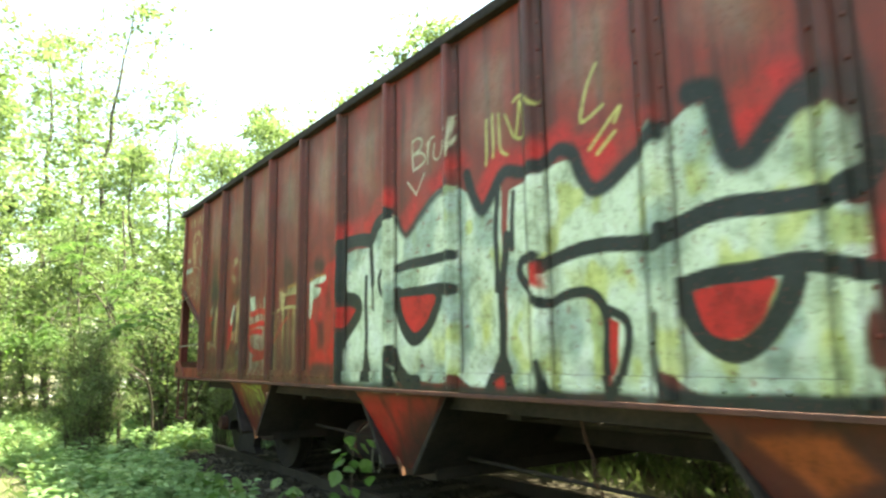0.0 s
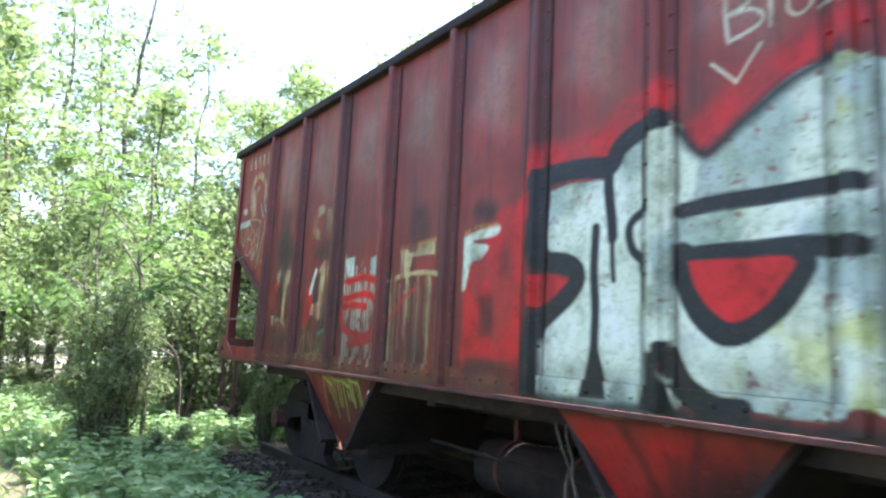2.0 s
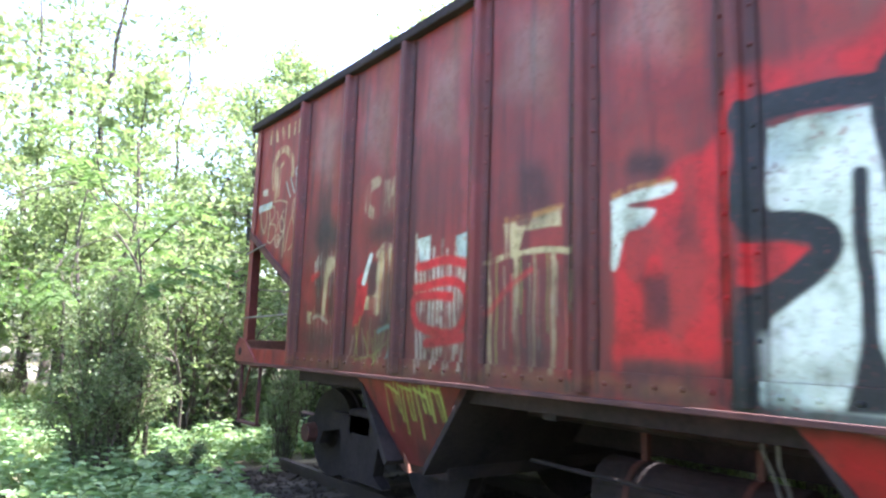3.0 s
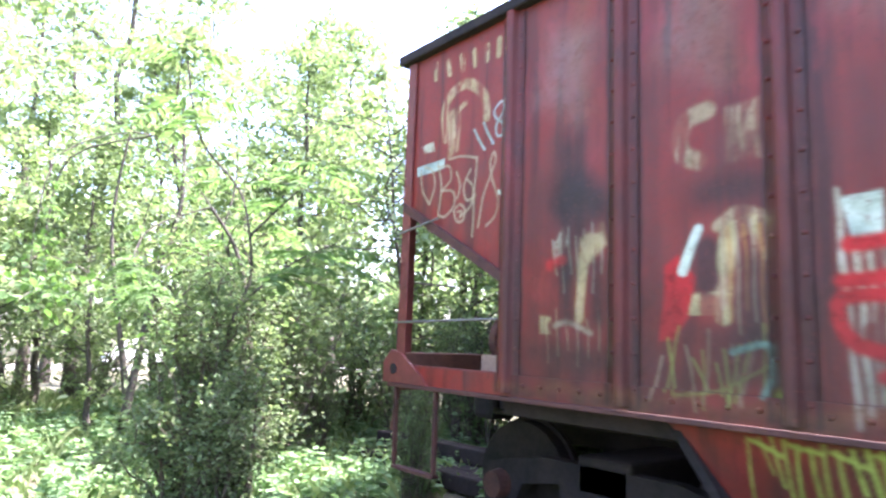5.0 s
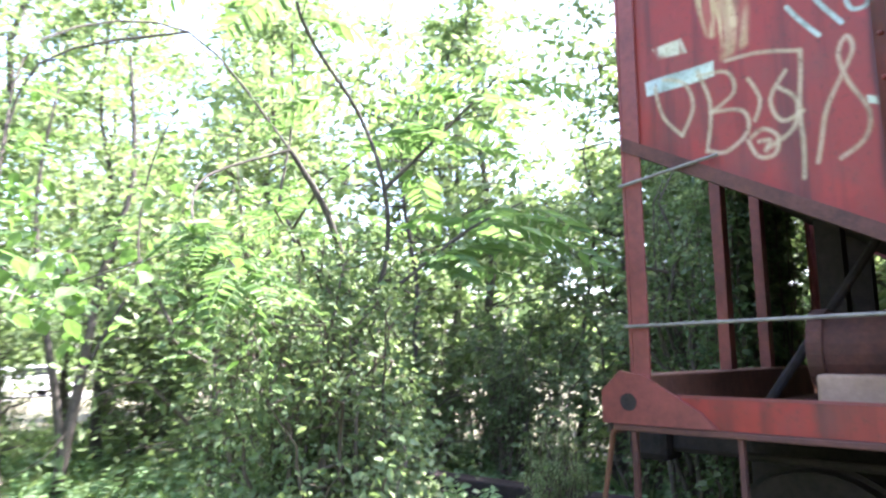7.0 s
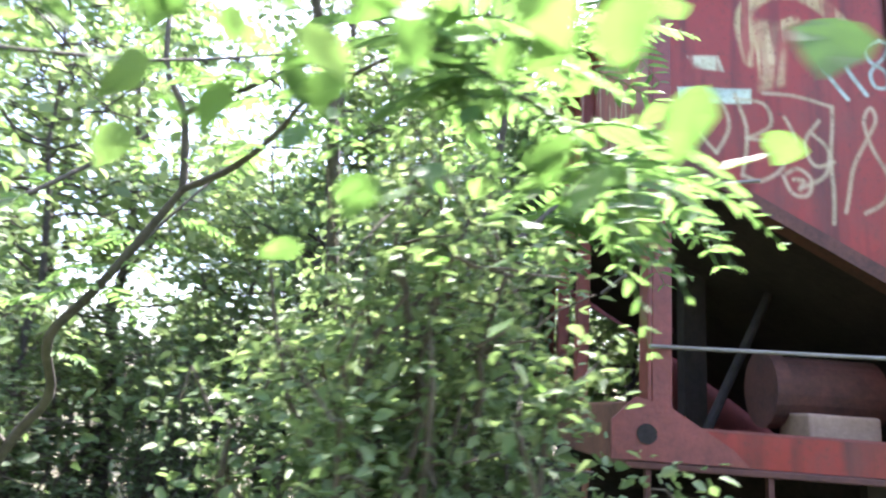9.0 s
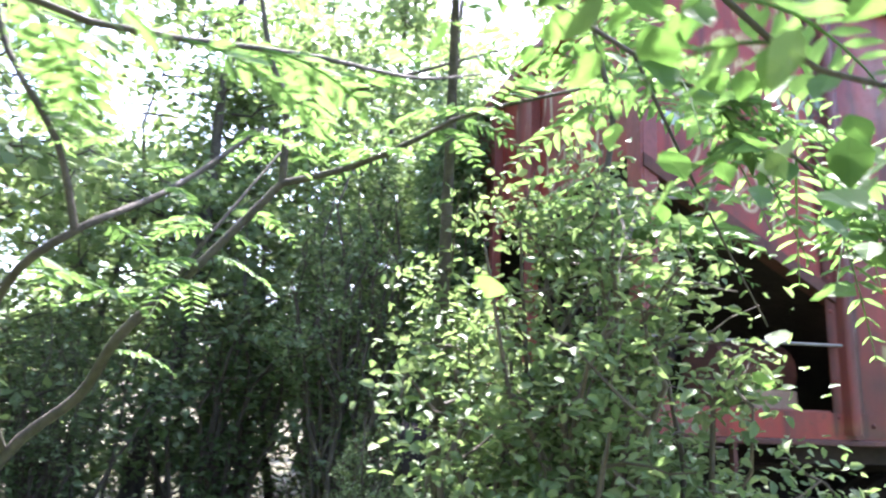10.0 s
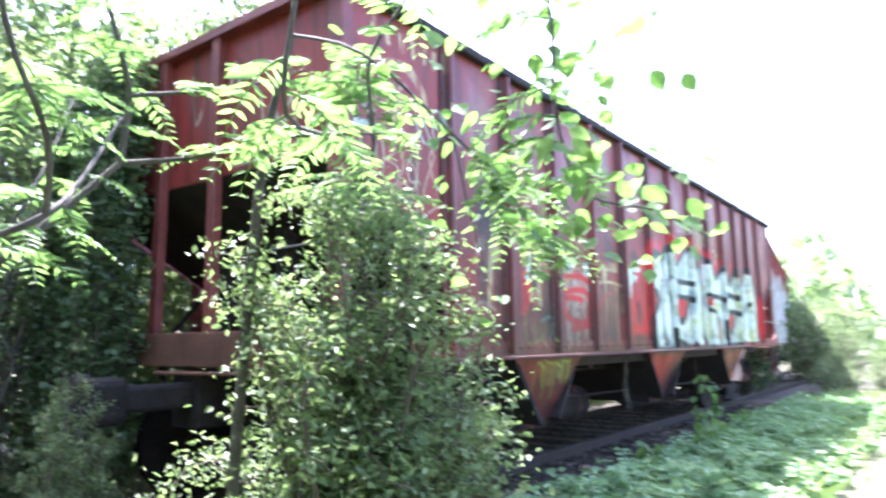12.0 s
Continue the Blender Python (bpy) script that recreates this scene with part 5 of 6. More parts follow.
def off_way(x, y, room=1.0):
    """Whether a place is off the walker's way and off the cars."""
    on_cars = -0.5 < x < 3.7 and y < 1.1 or -2.2 < x < 3.4 and y < 3.7 and room > 1.2
    way = -2.64 - 0.07 * max(0.0, min(y, 3.2))
    return not on_cars and (abs(x - way) > room or y > 4.6)


def glade(x, y):
    """The open sunny strip towards the road, beyond the first trees."""
    return y > 4.8 and abs(x - (-1.9 + 0.26 * (y - 1))) < 0.9 + 0.05 * y


WOOD = [
    tree("slender_tree", 11, 8.5, 0.085, (0.5, -0.3), 0.14, 2.0, 4600, 0.15, "slender broadleaf tree with a light green open crown"),
    tree("slender_tree", 12, 10.5, 0.12, (-0.6, 0.5), 0.18, 2.4, 5600, 0.16, "slender broadleaf tree with a light green open crown"),
    tree("slender_tree", 13, 6.5, 0.06, (0.7, 0.6), 0.10, 1.7, 4000, 0.14, "slender broadleaf tree with a light green open crown"),
    tree("slender_tree", 14, 11.5, 0.15, (0.2, 0.9), 0.22, 2.7, 6000, 0.17, "tall broadleaf tree with a light green crown"),
]
TALL = [
    tree("tall_thin_tree", 15, 14.0, 0.13, (0.8, -0.4), 0.20, 3.0, 3600, 0.19, "tall thin tree with a sparse sunlit crown", 40),
    tree("tall_thin_tree", 16, 12.0, 0.11, (-0.9, 0.6), 0.16, 2.8, 3200, 0.18, "tall thin tree with a sparse sunlit crown", 36),
]
YOUNG = [
    tree("young_tree", 31, 4.2, 0.035, (0.4, 0.2), 0.10, 1.2, 2600, 0.10, "young broadleaf tree with thin stem and pale leaves", 34, "young trees"),
    tree("young_tree", 32, 3.4, 0.03, (-0.3, 0.4), 0.08, 1.1, 2300, 0.09, "young broadleaf tree with thin stem and pale leaves", 30, "young trees"),
]
SHRUBS = [
    shrub("wild_shrub", 21, 1.9, 1.0, 2300, 0.07, "wild woodland shrub with small green leaves"),
    shrub("wild_shrub", 22, 2.6, 1.2, 2800, 0.075, "wild woodland shrub with small green leaves"),
    shrub("wild_shrub", 23, 1.2, 0.9, 1800, 0.06, "low wild shrub with small green leaves"),
]

def clearing(x, y):
    """The open view between the undergrowth to the twin-stemmed tree and the road."""
    r = (x + 2.78) / (y + 2.6)
    return 1.8 < y < 6.6 and -0.1 < r < 0.38 or y >= 6.6 and 0.25 < r < 0.37


def lower(spots):
    """Keeps the trees behind the car's end below the sky's edge."""
    return [(x, y, turn, scale * (0.6 if 1.5 < x < 8 and y < 9 else 1.0)) for x, y, turn, scale in spots]


place(WOOD, lower(scatter(5, 16, (-13, 9), (7.5, 20), lambda x, y: not glade(x, y), (0.75, 1.15), 1.7))
      + lower(scatter(6, 14, (5.2, 13), (-7, 6), None, (0.75, 1.05), 1.7))
      + scatter(7, 9, (6.5, 15), (-40, -9), None, (0.5, 0.8), 2.0)
      + scatter(8, 10, (-19, -8.5), (-26, 6), None, (0.7, 1.1), 2.2)
      + [(4.9, -0.6, 10, 0.95), (5.5, 1.3, 80, 0.9), (4.7, 2.7, 150, 0.6), (5.7, -2.6, 200, 1.0), (4.6, 4.3, 300, 0.9), (6.4, -4.6, 40, 1.0), (6.6, 13.0, 90, 0.85), (-3.2, 8.6, 20, 0.9), (-3.8, 11.5, 70, 1.1), (-1.0, 13.0, 110, 1.2), (-6.0, 8.5, 160, 1.05), (1.6, 11.5, 210, 1.05), (5.2, 0.3, 33, 0.8), (-0.6, 7.2, 50, 0.85), (-2.9, 7.4, 130, 0.8), (0.9, 8.4, 260, 0.95), (-1.8, 9.6, 10, 1.0), (-4.6, 6.4, 190, 0.8)]
      # unseen row behind the car, added to shade the ground beyond it
      + [(5.4 + 0.9 * (k % 2), -4.5 - 1.25 * k, 47 * k, 0.55 + 0.05 * (k % 3)) for k in range(11)]
      + scatter(9, 16, (-26, 34), (44, 60), None, (0.9, 1.3), 2.5)
      + scatter(10, 6, (-7.5, -1.2), (-44, -27), lambda x, y: x < -4.5 or x > -2.2, (0.6, 0.9), 2.0)
      # the last two, hidden by the car, are added for shade too
      + [(7.2, 4.6, 290, 0.7), (5.5, -3.1, 130, 0.6), (6.1, -1.9, 30, 0.6)])
place(TALL, [(0.3, 12.6, 15, 0.95), (3.4, 14.0, 80, 0.9), (-0.4, 17.0, 140, 1.05), (5.4, 19.5, 200, 1.05), (1.0, 21.0, 250, 1.15), (8.2, 21.5, 300, 0.9), (4.1, 10.4, 40, 0.62), (6.4, 8.2, 110, 0.6)])
place(YOUNG, scatter(45, 15, (-7, 5.5), (3.6, 11), lambda x, y: off_way(x, y, 1.5) and not glade(x, y) and not clearing(x, y), (0.75, 1.25), 1.0)
      + scatter(46, 12, (4.3, 7.5), (-6, 4), None, (0.9, 1.35), 0.9)
      + scatter(47, 8, (-9, -5.4), (-20, 4), None, (0.8, 1.2), 1.5)
      + [(5.4, 3.5, 100, 1.5), (3.3, 4.6, 160, 1.2), (1.6, 6.6, 280, 1.3), (4.2, 5.6, 330, 1.4)])
place(SHRUBS, scatter(15, 26, (-7.5, 5), (2.4, 10), lambda x, y: off_way(x, y, 1.5) and not glade(x, y) and not clearing(x, y), (0.7, 1.2), 0.75)
      + scatter(16, 14, (4.1, 7.0), (-6, 4), None, (0.8, 1.25), 0.8)
      # added past the car to block the bright ground seen under it
      + scatter(26, 15, (4.0, 5.0), (-14, -5), None, (0.7, 1.1), 0.55)
      + scatter(17, 8, (-7, -4.8), (-24, 2), None, (0.7, 1.0), 1.2)
      + scatter(18, 14, (-1.7, 1.5), (-34, -13.2), None, (0.7, 1.25), 1.0)
      + scatter(19, 12, (-6, 3), (10, 17), lambda x, y: not clearing(x, y), (0.5, 0.9), 1.0))


def far_woods():
    """The edge of the woods in the distance, all round: a mass of leaves nobody could count."""
    rng = np.random.default_rng(77)
    n = 42000
    a = rng.random(n) * 2 * np.pi
    r = 42 + 26 * rng.random(n) + 4 * np.sin(a * 5)
    x, y = r * np.sin(a) + 2, r * np.cos(a)
    top = 7.5 + 3.5 * np.sin(a * 9 + 1) + 2.5 * np.sin(a * 23) + 1.5 * np.sin(a * 51)
    behind = np.cos(a - math.pi * 1.5) > 0.2
    top = np.where(behind, top * 0.6, top)
    z = top * rng.random(n) ** 0.8 + 0.2
    v, f = simple_leaves(rng, np.stack([x, y, z], 1), 0.7 + 0.7 * rng.random(n), 0.8)
    ob = raw("far_woods", v, f, LEAF_FAR)
    tagged(ob, "distant edge of green summer woods", "woods", kind="stuff")


far_woods()


def ground_cover():
    """Low leafy weeds and grass over the woodland floor."""
    rng = np.random.default_rng(88)
    pos, way, size = [], [], []
    spots = [(rng.uniform(-0.6, 3.4), rng.uniform(0.35, 3.0)) for _ in range(30)]
    spots += [(rng.uniform(-1.55, -0.45), rng.uniform(-4.5, 0.2)) for _ in range(130)]
    spots += [(rng.uniform(-0.9, -0.3), rng.uniform(-11, -1.5)) for _ in range(170)]
    while len(spots) < 2220:
        u = rng.random()
        if u < 0.42:
            x, y = rng.uniform(-2.0, -0.25), rng.uniform(-13, 1.6)
            if x < -1.35 and rng.random() < 0.5:
                continue
        elif u < 0.85:
            x, y = rng.uniform(-6.5, 4.5), rng.uniform(1.5, 9)
        else:
            x, y = rng.uniform(-6.5, -3.6), rng.uniform(-12, 2)
        if off_way(x, y, 0.85) or (-1.9 < x < -0.25 and y < 1.6):
            spots.append((x, y))
    for x, y in spots:
        h = rng.uniform(0.18, 0.5) * (0.8 if y < -3 else 1.0)
        z0 = float(ground_height(x, y))
        lean = rng.normal(size=2) * 0.12
        for k in range(rng.integers(5, 9)):
            t = (k + 1.5) / 9
            for s in range(4):
                a = s * math.pi / 2 + k * 0.8 + rng.normal() * 0.3
                pos.append((x + lean[0] * t + 0.012 * math.cos(a), y + lean[1] * t + 0.012 * math.sin(a), z0 + h * t))
                way.append((math.cos(a), math.sin(a), 0.25 - 0.3 * rng.random()))
                size.append((0.05 + 0.075 * math.sin(math.pi * (0.25 + 0.7 * t))) * rng.uniform(0.7, 1.3))
    v, f = leaves(rng, np.array(pos), np.array(size), 0.5, 0, np.array(way))
    tagged(raw("ground_cover", v, f, LEAF_LOW), "low leafy green weeds covering the woodland floor", "weeds", kind="stuff")
    n = 38000
    x, y = rng.uniform(-8, 6, n), rng.uniform(-16, 14, n)
    way_x = -2.64 - 0.07 * np.clip(y, 0, 3.2)
    keep = ~((x > -0.3) & (x < 3.5) & (y < 1.5)) & ((np.abs(x - way_x) > 0.55) | (rng.random(n) < 0.75) | (y > 4.5))
    x, y = x[keep], y[keep]
    n = len(x)
    root = np.stack([x, y, ground_height(x, y) - 0.01], 1)
    tip = rng.normal(size=(n, 3)) * (0.07, 0.07, 0.0) + np.stack([np.zeros(n), np.zeros(n), rng.uniform(0.08, 0.34, n)], 1)
    trodden = (np.abs(x + 2.64 + 0.07 * np.clip(y, 0, 3.2)) < 0.8) & (y < 4.5)
    tip *= np.where(trodden, 0.4, 1.0)[:, None]
    side = rng.normal(size=(n, 3)) * (1, 1, 0)
    side *= 0.005 / np.linalg.norm(side, axis=1, keepdims=True)
    v = np.stack([root - side, root + side, root + tip * 0.6 + side * 0.8, root + tip * (1.05, 1.05, 1.0) + tip[:, :1] * (1, 0, 0)], 1).reshape(-1, 3)
    tagged(raw("grass", v, np.arange(4 * n).reshape(-1, 4), GRASS), "thin tall grass on the woodland floor", "grass", kind="stuff")


ground_cover()


def frond(rng, base, way, length, droop, parent, pairs=10):
    """A feathered compound leaf: a midrib with paired narrow leaflets."""
    way = np.asarray(way, float) / np.linalg.norm(way)
    t = np.linspace(0, 1, 8)
    rib = np.asarray(base, float) + np.outer(t, way) * length
    rib[:, 2] -= droop * length * t**2
    v1, f1 = tube(rib, np.linspace(0.0035, 0.001, 8), 4)
    side = np.cross(way, (0, 0, 1.0))
    side /= np.linalg.norm(side) + 1e-9
    pos, dirs, size = [], [], []
    for k in range(pairs):
        u = 0.16 + 0.82 * k / (pairs - 1)
        p = np.array([np.interp(u, t, rib[:, i]) for i in range(3)])
        for s in (-1, 1):
            pos.append(p)
            dirs.append(s * side + way * 0.55 + (0, 0, -0.28 - 0.2 * rng.random()) + rng.normal(size=3) * 0.08)
            size.append(length * 0.27 * math.sin(math.pi * (0.28 + 0.62 * u)) * rng.uniform(0.85, 1.1))
    v2, f2 = leaves(rng, np.array(pos), np.array(size), 0.3, 0, np.array(dirs), 0.05)
    v, f = joined([(v1, f1), (v2, f2)])
    return raw("compound_leaf", v, f, LEAF_FROND, parent)


def limb_path(*pts):
    p = np.array([pts[0], *pts, pts[-1]], float)
    out = []
    for a, b, c, d in zip(p[:-3], p[1:-2], p[2:-1], p[3:]):
        for t in (0, 0.25, 0.5, 0.75):
            out.append(0.5 * (2 * b + (c - a) * t + (2 * a - 5 * b + 4 * c - d) * t * t + (3 * b - a - 3 * c + d) * t**3))
    return np.array([*out, p[-1]])


def limb(parent, name, r0, r1, *pts):
    path = limb_path(*pts)
    v, f = tube(path, np.linspace(r0, r1, len(path)), 8)
    raw(name, v, f, BARK, parent, True)
    return path


BROAD = None


def broad_leaf(parent, at, rng, size):
    """One broad, heart-shaped leaf; all share a mesh."""
    global BROAD
    if BROAD is None:
        half = [(0.0, 0.0), (0.10, 0.22), (0.32, 0.40), (0.58, 0.34), (0.82, 0.16), (1.0, 0.0)]
        v = [(x, 0.0, -0.03 * math.sin(3 * x)) for x, _ in half] + [(x, w, 0.10 * w + 0.03 * math.sin(9 * x)) for x, w in half[1:-1]] + [(x, -w, 0.10 * w - 0.03 * math.sin(8 * x)) for x, w in half[1:-1]]
        f = []
        for s in (6, 10):
            f += [(0, 1, s, s)]
            f += [(k, k + 1, s + k, s + k - 1) for k in (1, 2, 3)]
            f += [(4, 5, s + 3, s + 3)]
        me = bpy.data.meshes.new("leaf")
        me.from_pydata(v, [], [tuple(dict.fromkeys(q)) for q in f])
        me.materials.append(LEAF_LIME)
        BROAD = me
    ob = new("leaf", BROAD)
    ob.parent = parent
    ob.matrix_basis = pose(*at, rng.uniform(-35, 35), rng.uniform(15, 65), rng.uniform(0, 360)) @ Matrix.Scale(size, 4)


def leaf_lime():
    m, nt, b = material("leaf_lime")
    info = nt.nodes.new("ShaderNodeObjectInfo")
    col = ramp(nt, info.outputs["Random"], [(0.0, (0.075, 0.135, 0.045)), (0.6, (0.11, 0.185, 0.065)), (1.0, (0.16, 0.225, 0.10))])
    nt.links.new(col, b.inputs["Base Color"])
    b.inputs["Roughness"].default_value = 0.6
    b.inputs["Specular IOR Level"].default_value = 0.25
    tr = nt.nodes.new("ShaderNodeBsdfTranslucent")
    nt.links.new(mixed(nt, 1.0, col, (1.05, 1.2, 0.68), "MULTIPLY"), tr.inputs["Color"])
    mx = nt.nodes.new("ShaderNodeMixShader")
    mx.inputs[0].default_value = 0.5
    nt.links.new(b.outputs[0], mx.inputs[1])
    nt.links.new(tr.outputs[0], mx.inputs[2])
    nt.links.new(mx.outputs[0], nt.nodes["Material Output"].inputs["Surface"])
    return m


LEAF_LIME = leaf_lime()


def fronds_on(rng, path, n, first, length, parent, droop=0.5):
    for k in range(n):
        i = int(first * len(path)) + rng.integers(0, max(1, len(path) - int(first * len(path))))
        a = rng.random() * 2 * np.pi
        frond(rng, path[min(i, len(path) - 1)], (math.cos(a), math.sin(a), rng.uniform(-0.1, 0.6)), length * rng.uniform(0.7, 1.2), droop, parent)


def arching_tree():
    """The small tree beyond the car's end, with its bent trunk and feathered leaves."""
    rng = np.random.default_rng(61)
    t = thing("feather_leaved_tree")
    tagged(t, "small bent tree with bare limbs and feathered leaves", "tree", "small trees by the car")
    a = limb(t, "trunk", 0.025, 0.012, (0.27, 2.85, -0.15), (0.25, 2.75, 0.5), (0.1, 2.5, 1.02), (-0.11, 2.24, 1.25), (-0.45, 2.08, 1.44), (-0.51, 1.91, 1.62), (-0.61, 1.65, 1.93))
    b = limb(t, "limb", 0.013, 0.005, (-0.61, 1.65, 1.93), (-0.67, 1.66, 2.16), (-0.71, 1.73, 2.33), (-0.6, 1.8, 2.8), (-0.65, 1.75, 3.3))
    c = limb(t, "limb", 0.012, 0.004, (-0.61, 1.65, 1.93), (-0.74, 1.45, 1.97), (-0.9, 1.28, 2.03), (-1.04, 1.18, 2.06), (-1.25, 0.95, 2.08))
    d = limb(t, "limb", 0.010, 0.003, (-0.67, 1.66, 2.16), (-0.75, 1.45, 2.22), (-0.8, 1.2, 2.32), (-0.7, 0.9, 2.5))
    e = limb(t, "limb", 0.009, 0.003, (-0.47, 2.0, 1.53), (-0.35, 1.8, 1.9), (-0.1, 1.6, 2.3))
    g = limb(t, "limb", 0.014, 0.006, (0.1, 2.5, 1.05), (-0.5, 2.42, 1.33), (-0.96, 2.24, 1.51), (-1.11, 2.08, 1.62), (-0.95, 1.92, 1.78), (-0.75, 1.72, 2.05))
    h = limb(t, "limb", 0.009, 0.004, (-1.11, 2.08, 1.62), (-1.19, 2.12, 1.79), (-1.25, 2.25, 2.03), (-1.2, 2.3, 2.5), (-1.1, 2.2, 2.9))
    for path, n in ((b, 18), (c, 10), (d, 8), (e, 10), (a[12:], 5), (g, 8), (h, 16)):
        fronds_on(rng, path, n, 0.3, 0.25, t)


def twin_tree():
    """The two-stemmed tree beside the path."""
    rng = np.random.default_rng(62)
    t = thing("twin_stemmed_tree")
    tagged(t, "thin dark two-stemmed tree with feathered leaves", "tree", "small trees by the car")
    a = limb(t, "trunk", 0.075, 0.02, (-0.32, 6.06, -0.15), (-0.28, 6, 0.4), (-0.18, 5.97, 1.2), (-0.05, 5.95, 2.3), (0.18, 5.9, 3.4), (0.1, 6, 4.8))
    b = limb(t, "trunk", 0.05, 0.014, (-0.28, 6, 0.5), (-0.4, 6.02, 1.2), (-0.56, 6.05, 2.0), (-0.65, 6.2, 3.1), (-0.5, 6.3, 4.4))
    c = limb(t, "limb", 0.022, 0.006, (-0.16, 5.96, 1.3), (0.1, 5.9, 1.9), (0.3, 5.84, 2.4), (0.24, 5.8, 3.0))
    d = limb(t, "limb", 0.014, 0.004, (-0.56, 6.05, 2.0), (-1.1, 5.9, 2.3), (-1.6, 5.8, 2.4))
    for path, n in ((a, 9), (b, 9), (c, 10), (d, 5)):
        fronds_on(rng, path, n, 0.45, 0.4, t)
    n = 1500
    pts = np.concatenate([a[10:], b[10:], c[8:]])
    pos = pts[rng.integers(0, len(pts), n)] + rng.normal(size=(n, 3)) * 0.28
    v, f = leaves(rng, pos, 0.06 * (0.6 + 0.7 * rng.random(n)))
    raw("crown", v, f, LEAF_FAR, t)


def sapling():
    """The leaning sapling with bright feathered leaves at the car's corner."""
    rng = np.random.default_rng(63)
    t = thing("feather_leaved_sapling")
    tagged(t, "leaning sapling with bright green feathered leaves", "tree", "small trees by the car")
    a = limb(t, "trunk", 0.013, 0.007, (-0.98, 0.98, -0.15), (-0.9, 0.92, 0.8), (-0.95, 0.78, 1.5), (-0.86, 0.7, 1.85), (-0.9, 0.66, 2.18), (-0.97, 0.76, 2.53), (-1.28, 0.76, 2.85), (-1.4, 0.8, 3.4))
    b = limb(t, "limb", 0.010, 0.004, (-0.9, 0.66, 2.18), (-0.7, 0.5, 2.45), (-0.5, 0.35, 2.72))
    c = limb(t, "limb", 0.009, 0.004, (-0.88, 0.62, 1.75), (-0.65, 0.42, 2.0), (-0.4, 0.3, 2.15))
    for path, n, first in ((b, 16, 0.3), (c, 13, 0.3), (a, 12, 0.72)):
        fronds_on(rng, path, n, first, 0.5, t, 0.35)


def overhang():
    """The leafy bough that reaches over the path, with broad lime leaves and fronds."""
    rng = np.random.default_rng(64)
    t = thing("overhanging_bough_tree")
    tagged(t, "young tree whose bough of broad lime leaves overhangs the path", "tree", "small trees by the car")
    limb(t, "trunk", 0.03, 0.012, (-0.55, 1.15, -0.15), (-0.6, 1.12, 1.0), (-0.75, 1.15, 2.0), (-1.0, 1.22, 2.45))
    a = limb(t, "limb", 0.006, 0.003, (-1.0, 1.22, 2.45), (-1.4, 1.5, 3.0), (-2.0, 1.5, 2.75), (-2.14, 1.36, 2.2), (-2.14, 1.32, 1.85), (-2.1, 1.07, 1.7), (-2.2, 0.8, 1.68), (-2.28, 0.55, 1.62))
    c = limb(t, "limb", 0.007, 0.003, (-1.0, 1.22, 2.45), (-1.4, 1.25, 2.25), (-1.58, 1.0, 2.0), (-1.62, 0.72, 1.85), (-1.62, 0.5, 1.7))
    d = limb(t, "limb", 0.007, 0.003, (-1.4, 1.5, 3.0), (-1.9, 1.9, 2.8), (-1.99, 2.02, 2.2), (-1.97, 2.02, 1.95), (-1.9, 1.98, 1.73), (-1.69, 1.63, 1.82), (-1.4, 1.4, 1.96), (-1.2, 1.2, 2.1))
    e = limb(t, "limb", 0.004, 0.002, (-1.58, 1.0, 2.0), (-1.52, 0.8, 1.72), (-1.485, 0.63, 1.48))
    for path, n, first in ((a, 210, 12), (c, 45, 6), (e, 12, 3)):
        for k in range(n):
            p = path[rng.integers(first, len(path))] + rng.normal(size=3) * (0.13, 0.12, 0.11)
            if math.hypot(p[0] + 2.66, p[2] - 1.36) < 0.44 or p[1] < 0.42:
                continue
            broad_leaf(t, p, rng, rng.uniform(0.04, 0.075))
    for k in range(24):
        frond(rng, c[9 + k % 8], (rng.uniform(-0.7, 0.7), rng.uniform(-1.0, 0.8), rng.uniform(-0.3, 0.4)), rng.uniform(0.2, 0.3), 0.7, t, 11)
    for k in range(10):
        frond(rng, a[10 + k], (rng.uniform(-0.2, 1), rng.uniform(-1, 1), 0.2), 0.24, 0.6, t)
    for k in range(7):
        frond(rng, d[14 + k], (rng.uniform(-0.2, 1), rng.uniform(-1, 0.2), 0.1), 0.24, 0.6, t)


def tie_pile():
    """Old ties stacked at the end of the track."""
    first = None
    for k, (x, y, z, turn) in enumerate(((2.0, 2.3, 0.02, 2), (2.32, 2.25, 0.02, -3), (2.64, 2.35, 0.02, 1), (2.48, 2.45, 0.20, 4))):
        m = pose(x, y, z, 0, 0, 90 + turn)
        if first is None:
            first = part("stacked_tie", box(bmesh.new(), (-1.25, -0.12, -0.09), (1.25, 0.12, 0.085), 0.014), BLACK_STEEL)
            tagged(first, "blackened old timber tie stacked at the track's end", "railway tie", "stacked ties")
            first.matrix_basis = m
        else:
            copy_thing(first, m)


tie_pile()
arching_tree()
twin_tree()
sapling()
overhang()
bush = shrub("honeysuckle_bush", 71, 2.0, 0.72, 20000, 0.035, "dense tangled bush with small pale leaves beside the car", None, 34, "bushes by the car", 0.06, 0.8)
bush.matrix_basis = pose(-0.98, 0.83, -0.1, 0, 0, 75)
bush2 = shrub("honeysuckle_bush", 72, 2.0, 0.5, 7500, 0.038, "dense tangled bush with small pale leaves beside the car", None, 30, "bushes by the car", 0.06, 0.8)
bush2.matrix_basis = pose(-1.05, 0.8, -0.1)
low_bush = shrub("low_shrub", 74, 1.0, 0.5, 2600, 0.05, "low green shrub growing against the car's truck", LEAF_IVY, 22, "bushes by the car", 0.05, 0.8)
low_bush.matrix_basis = pose(-0.5, 0.1, -0.1) @ Matrix.Scale(0.6, 4)
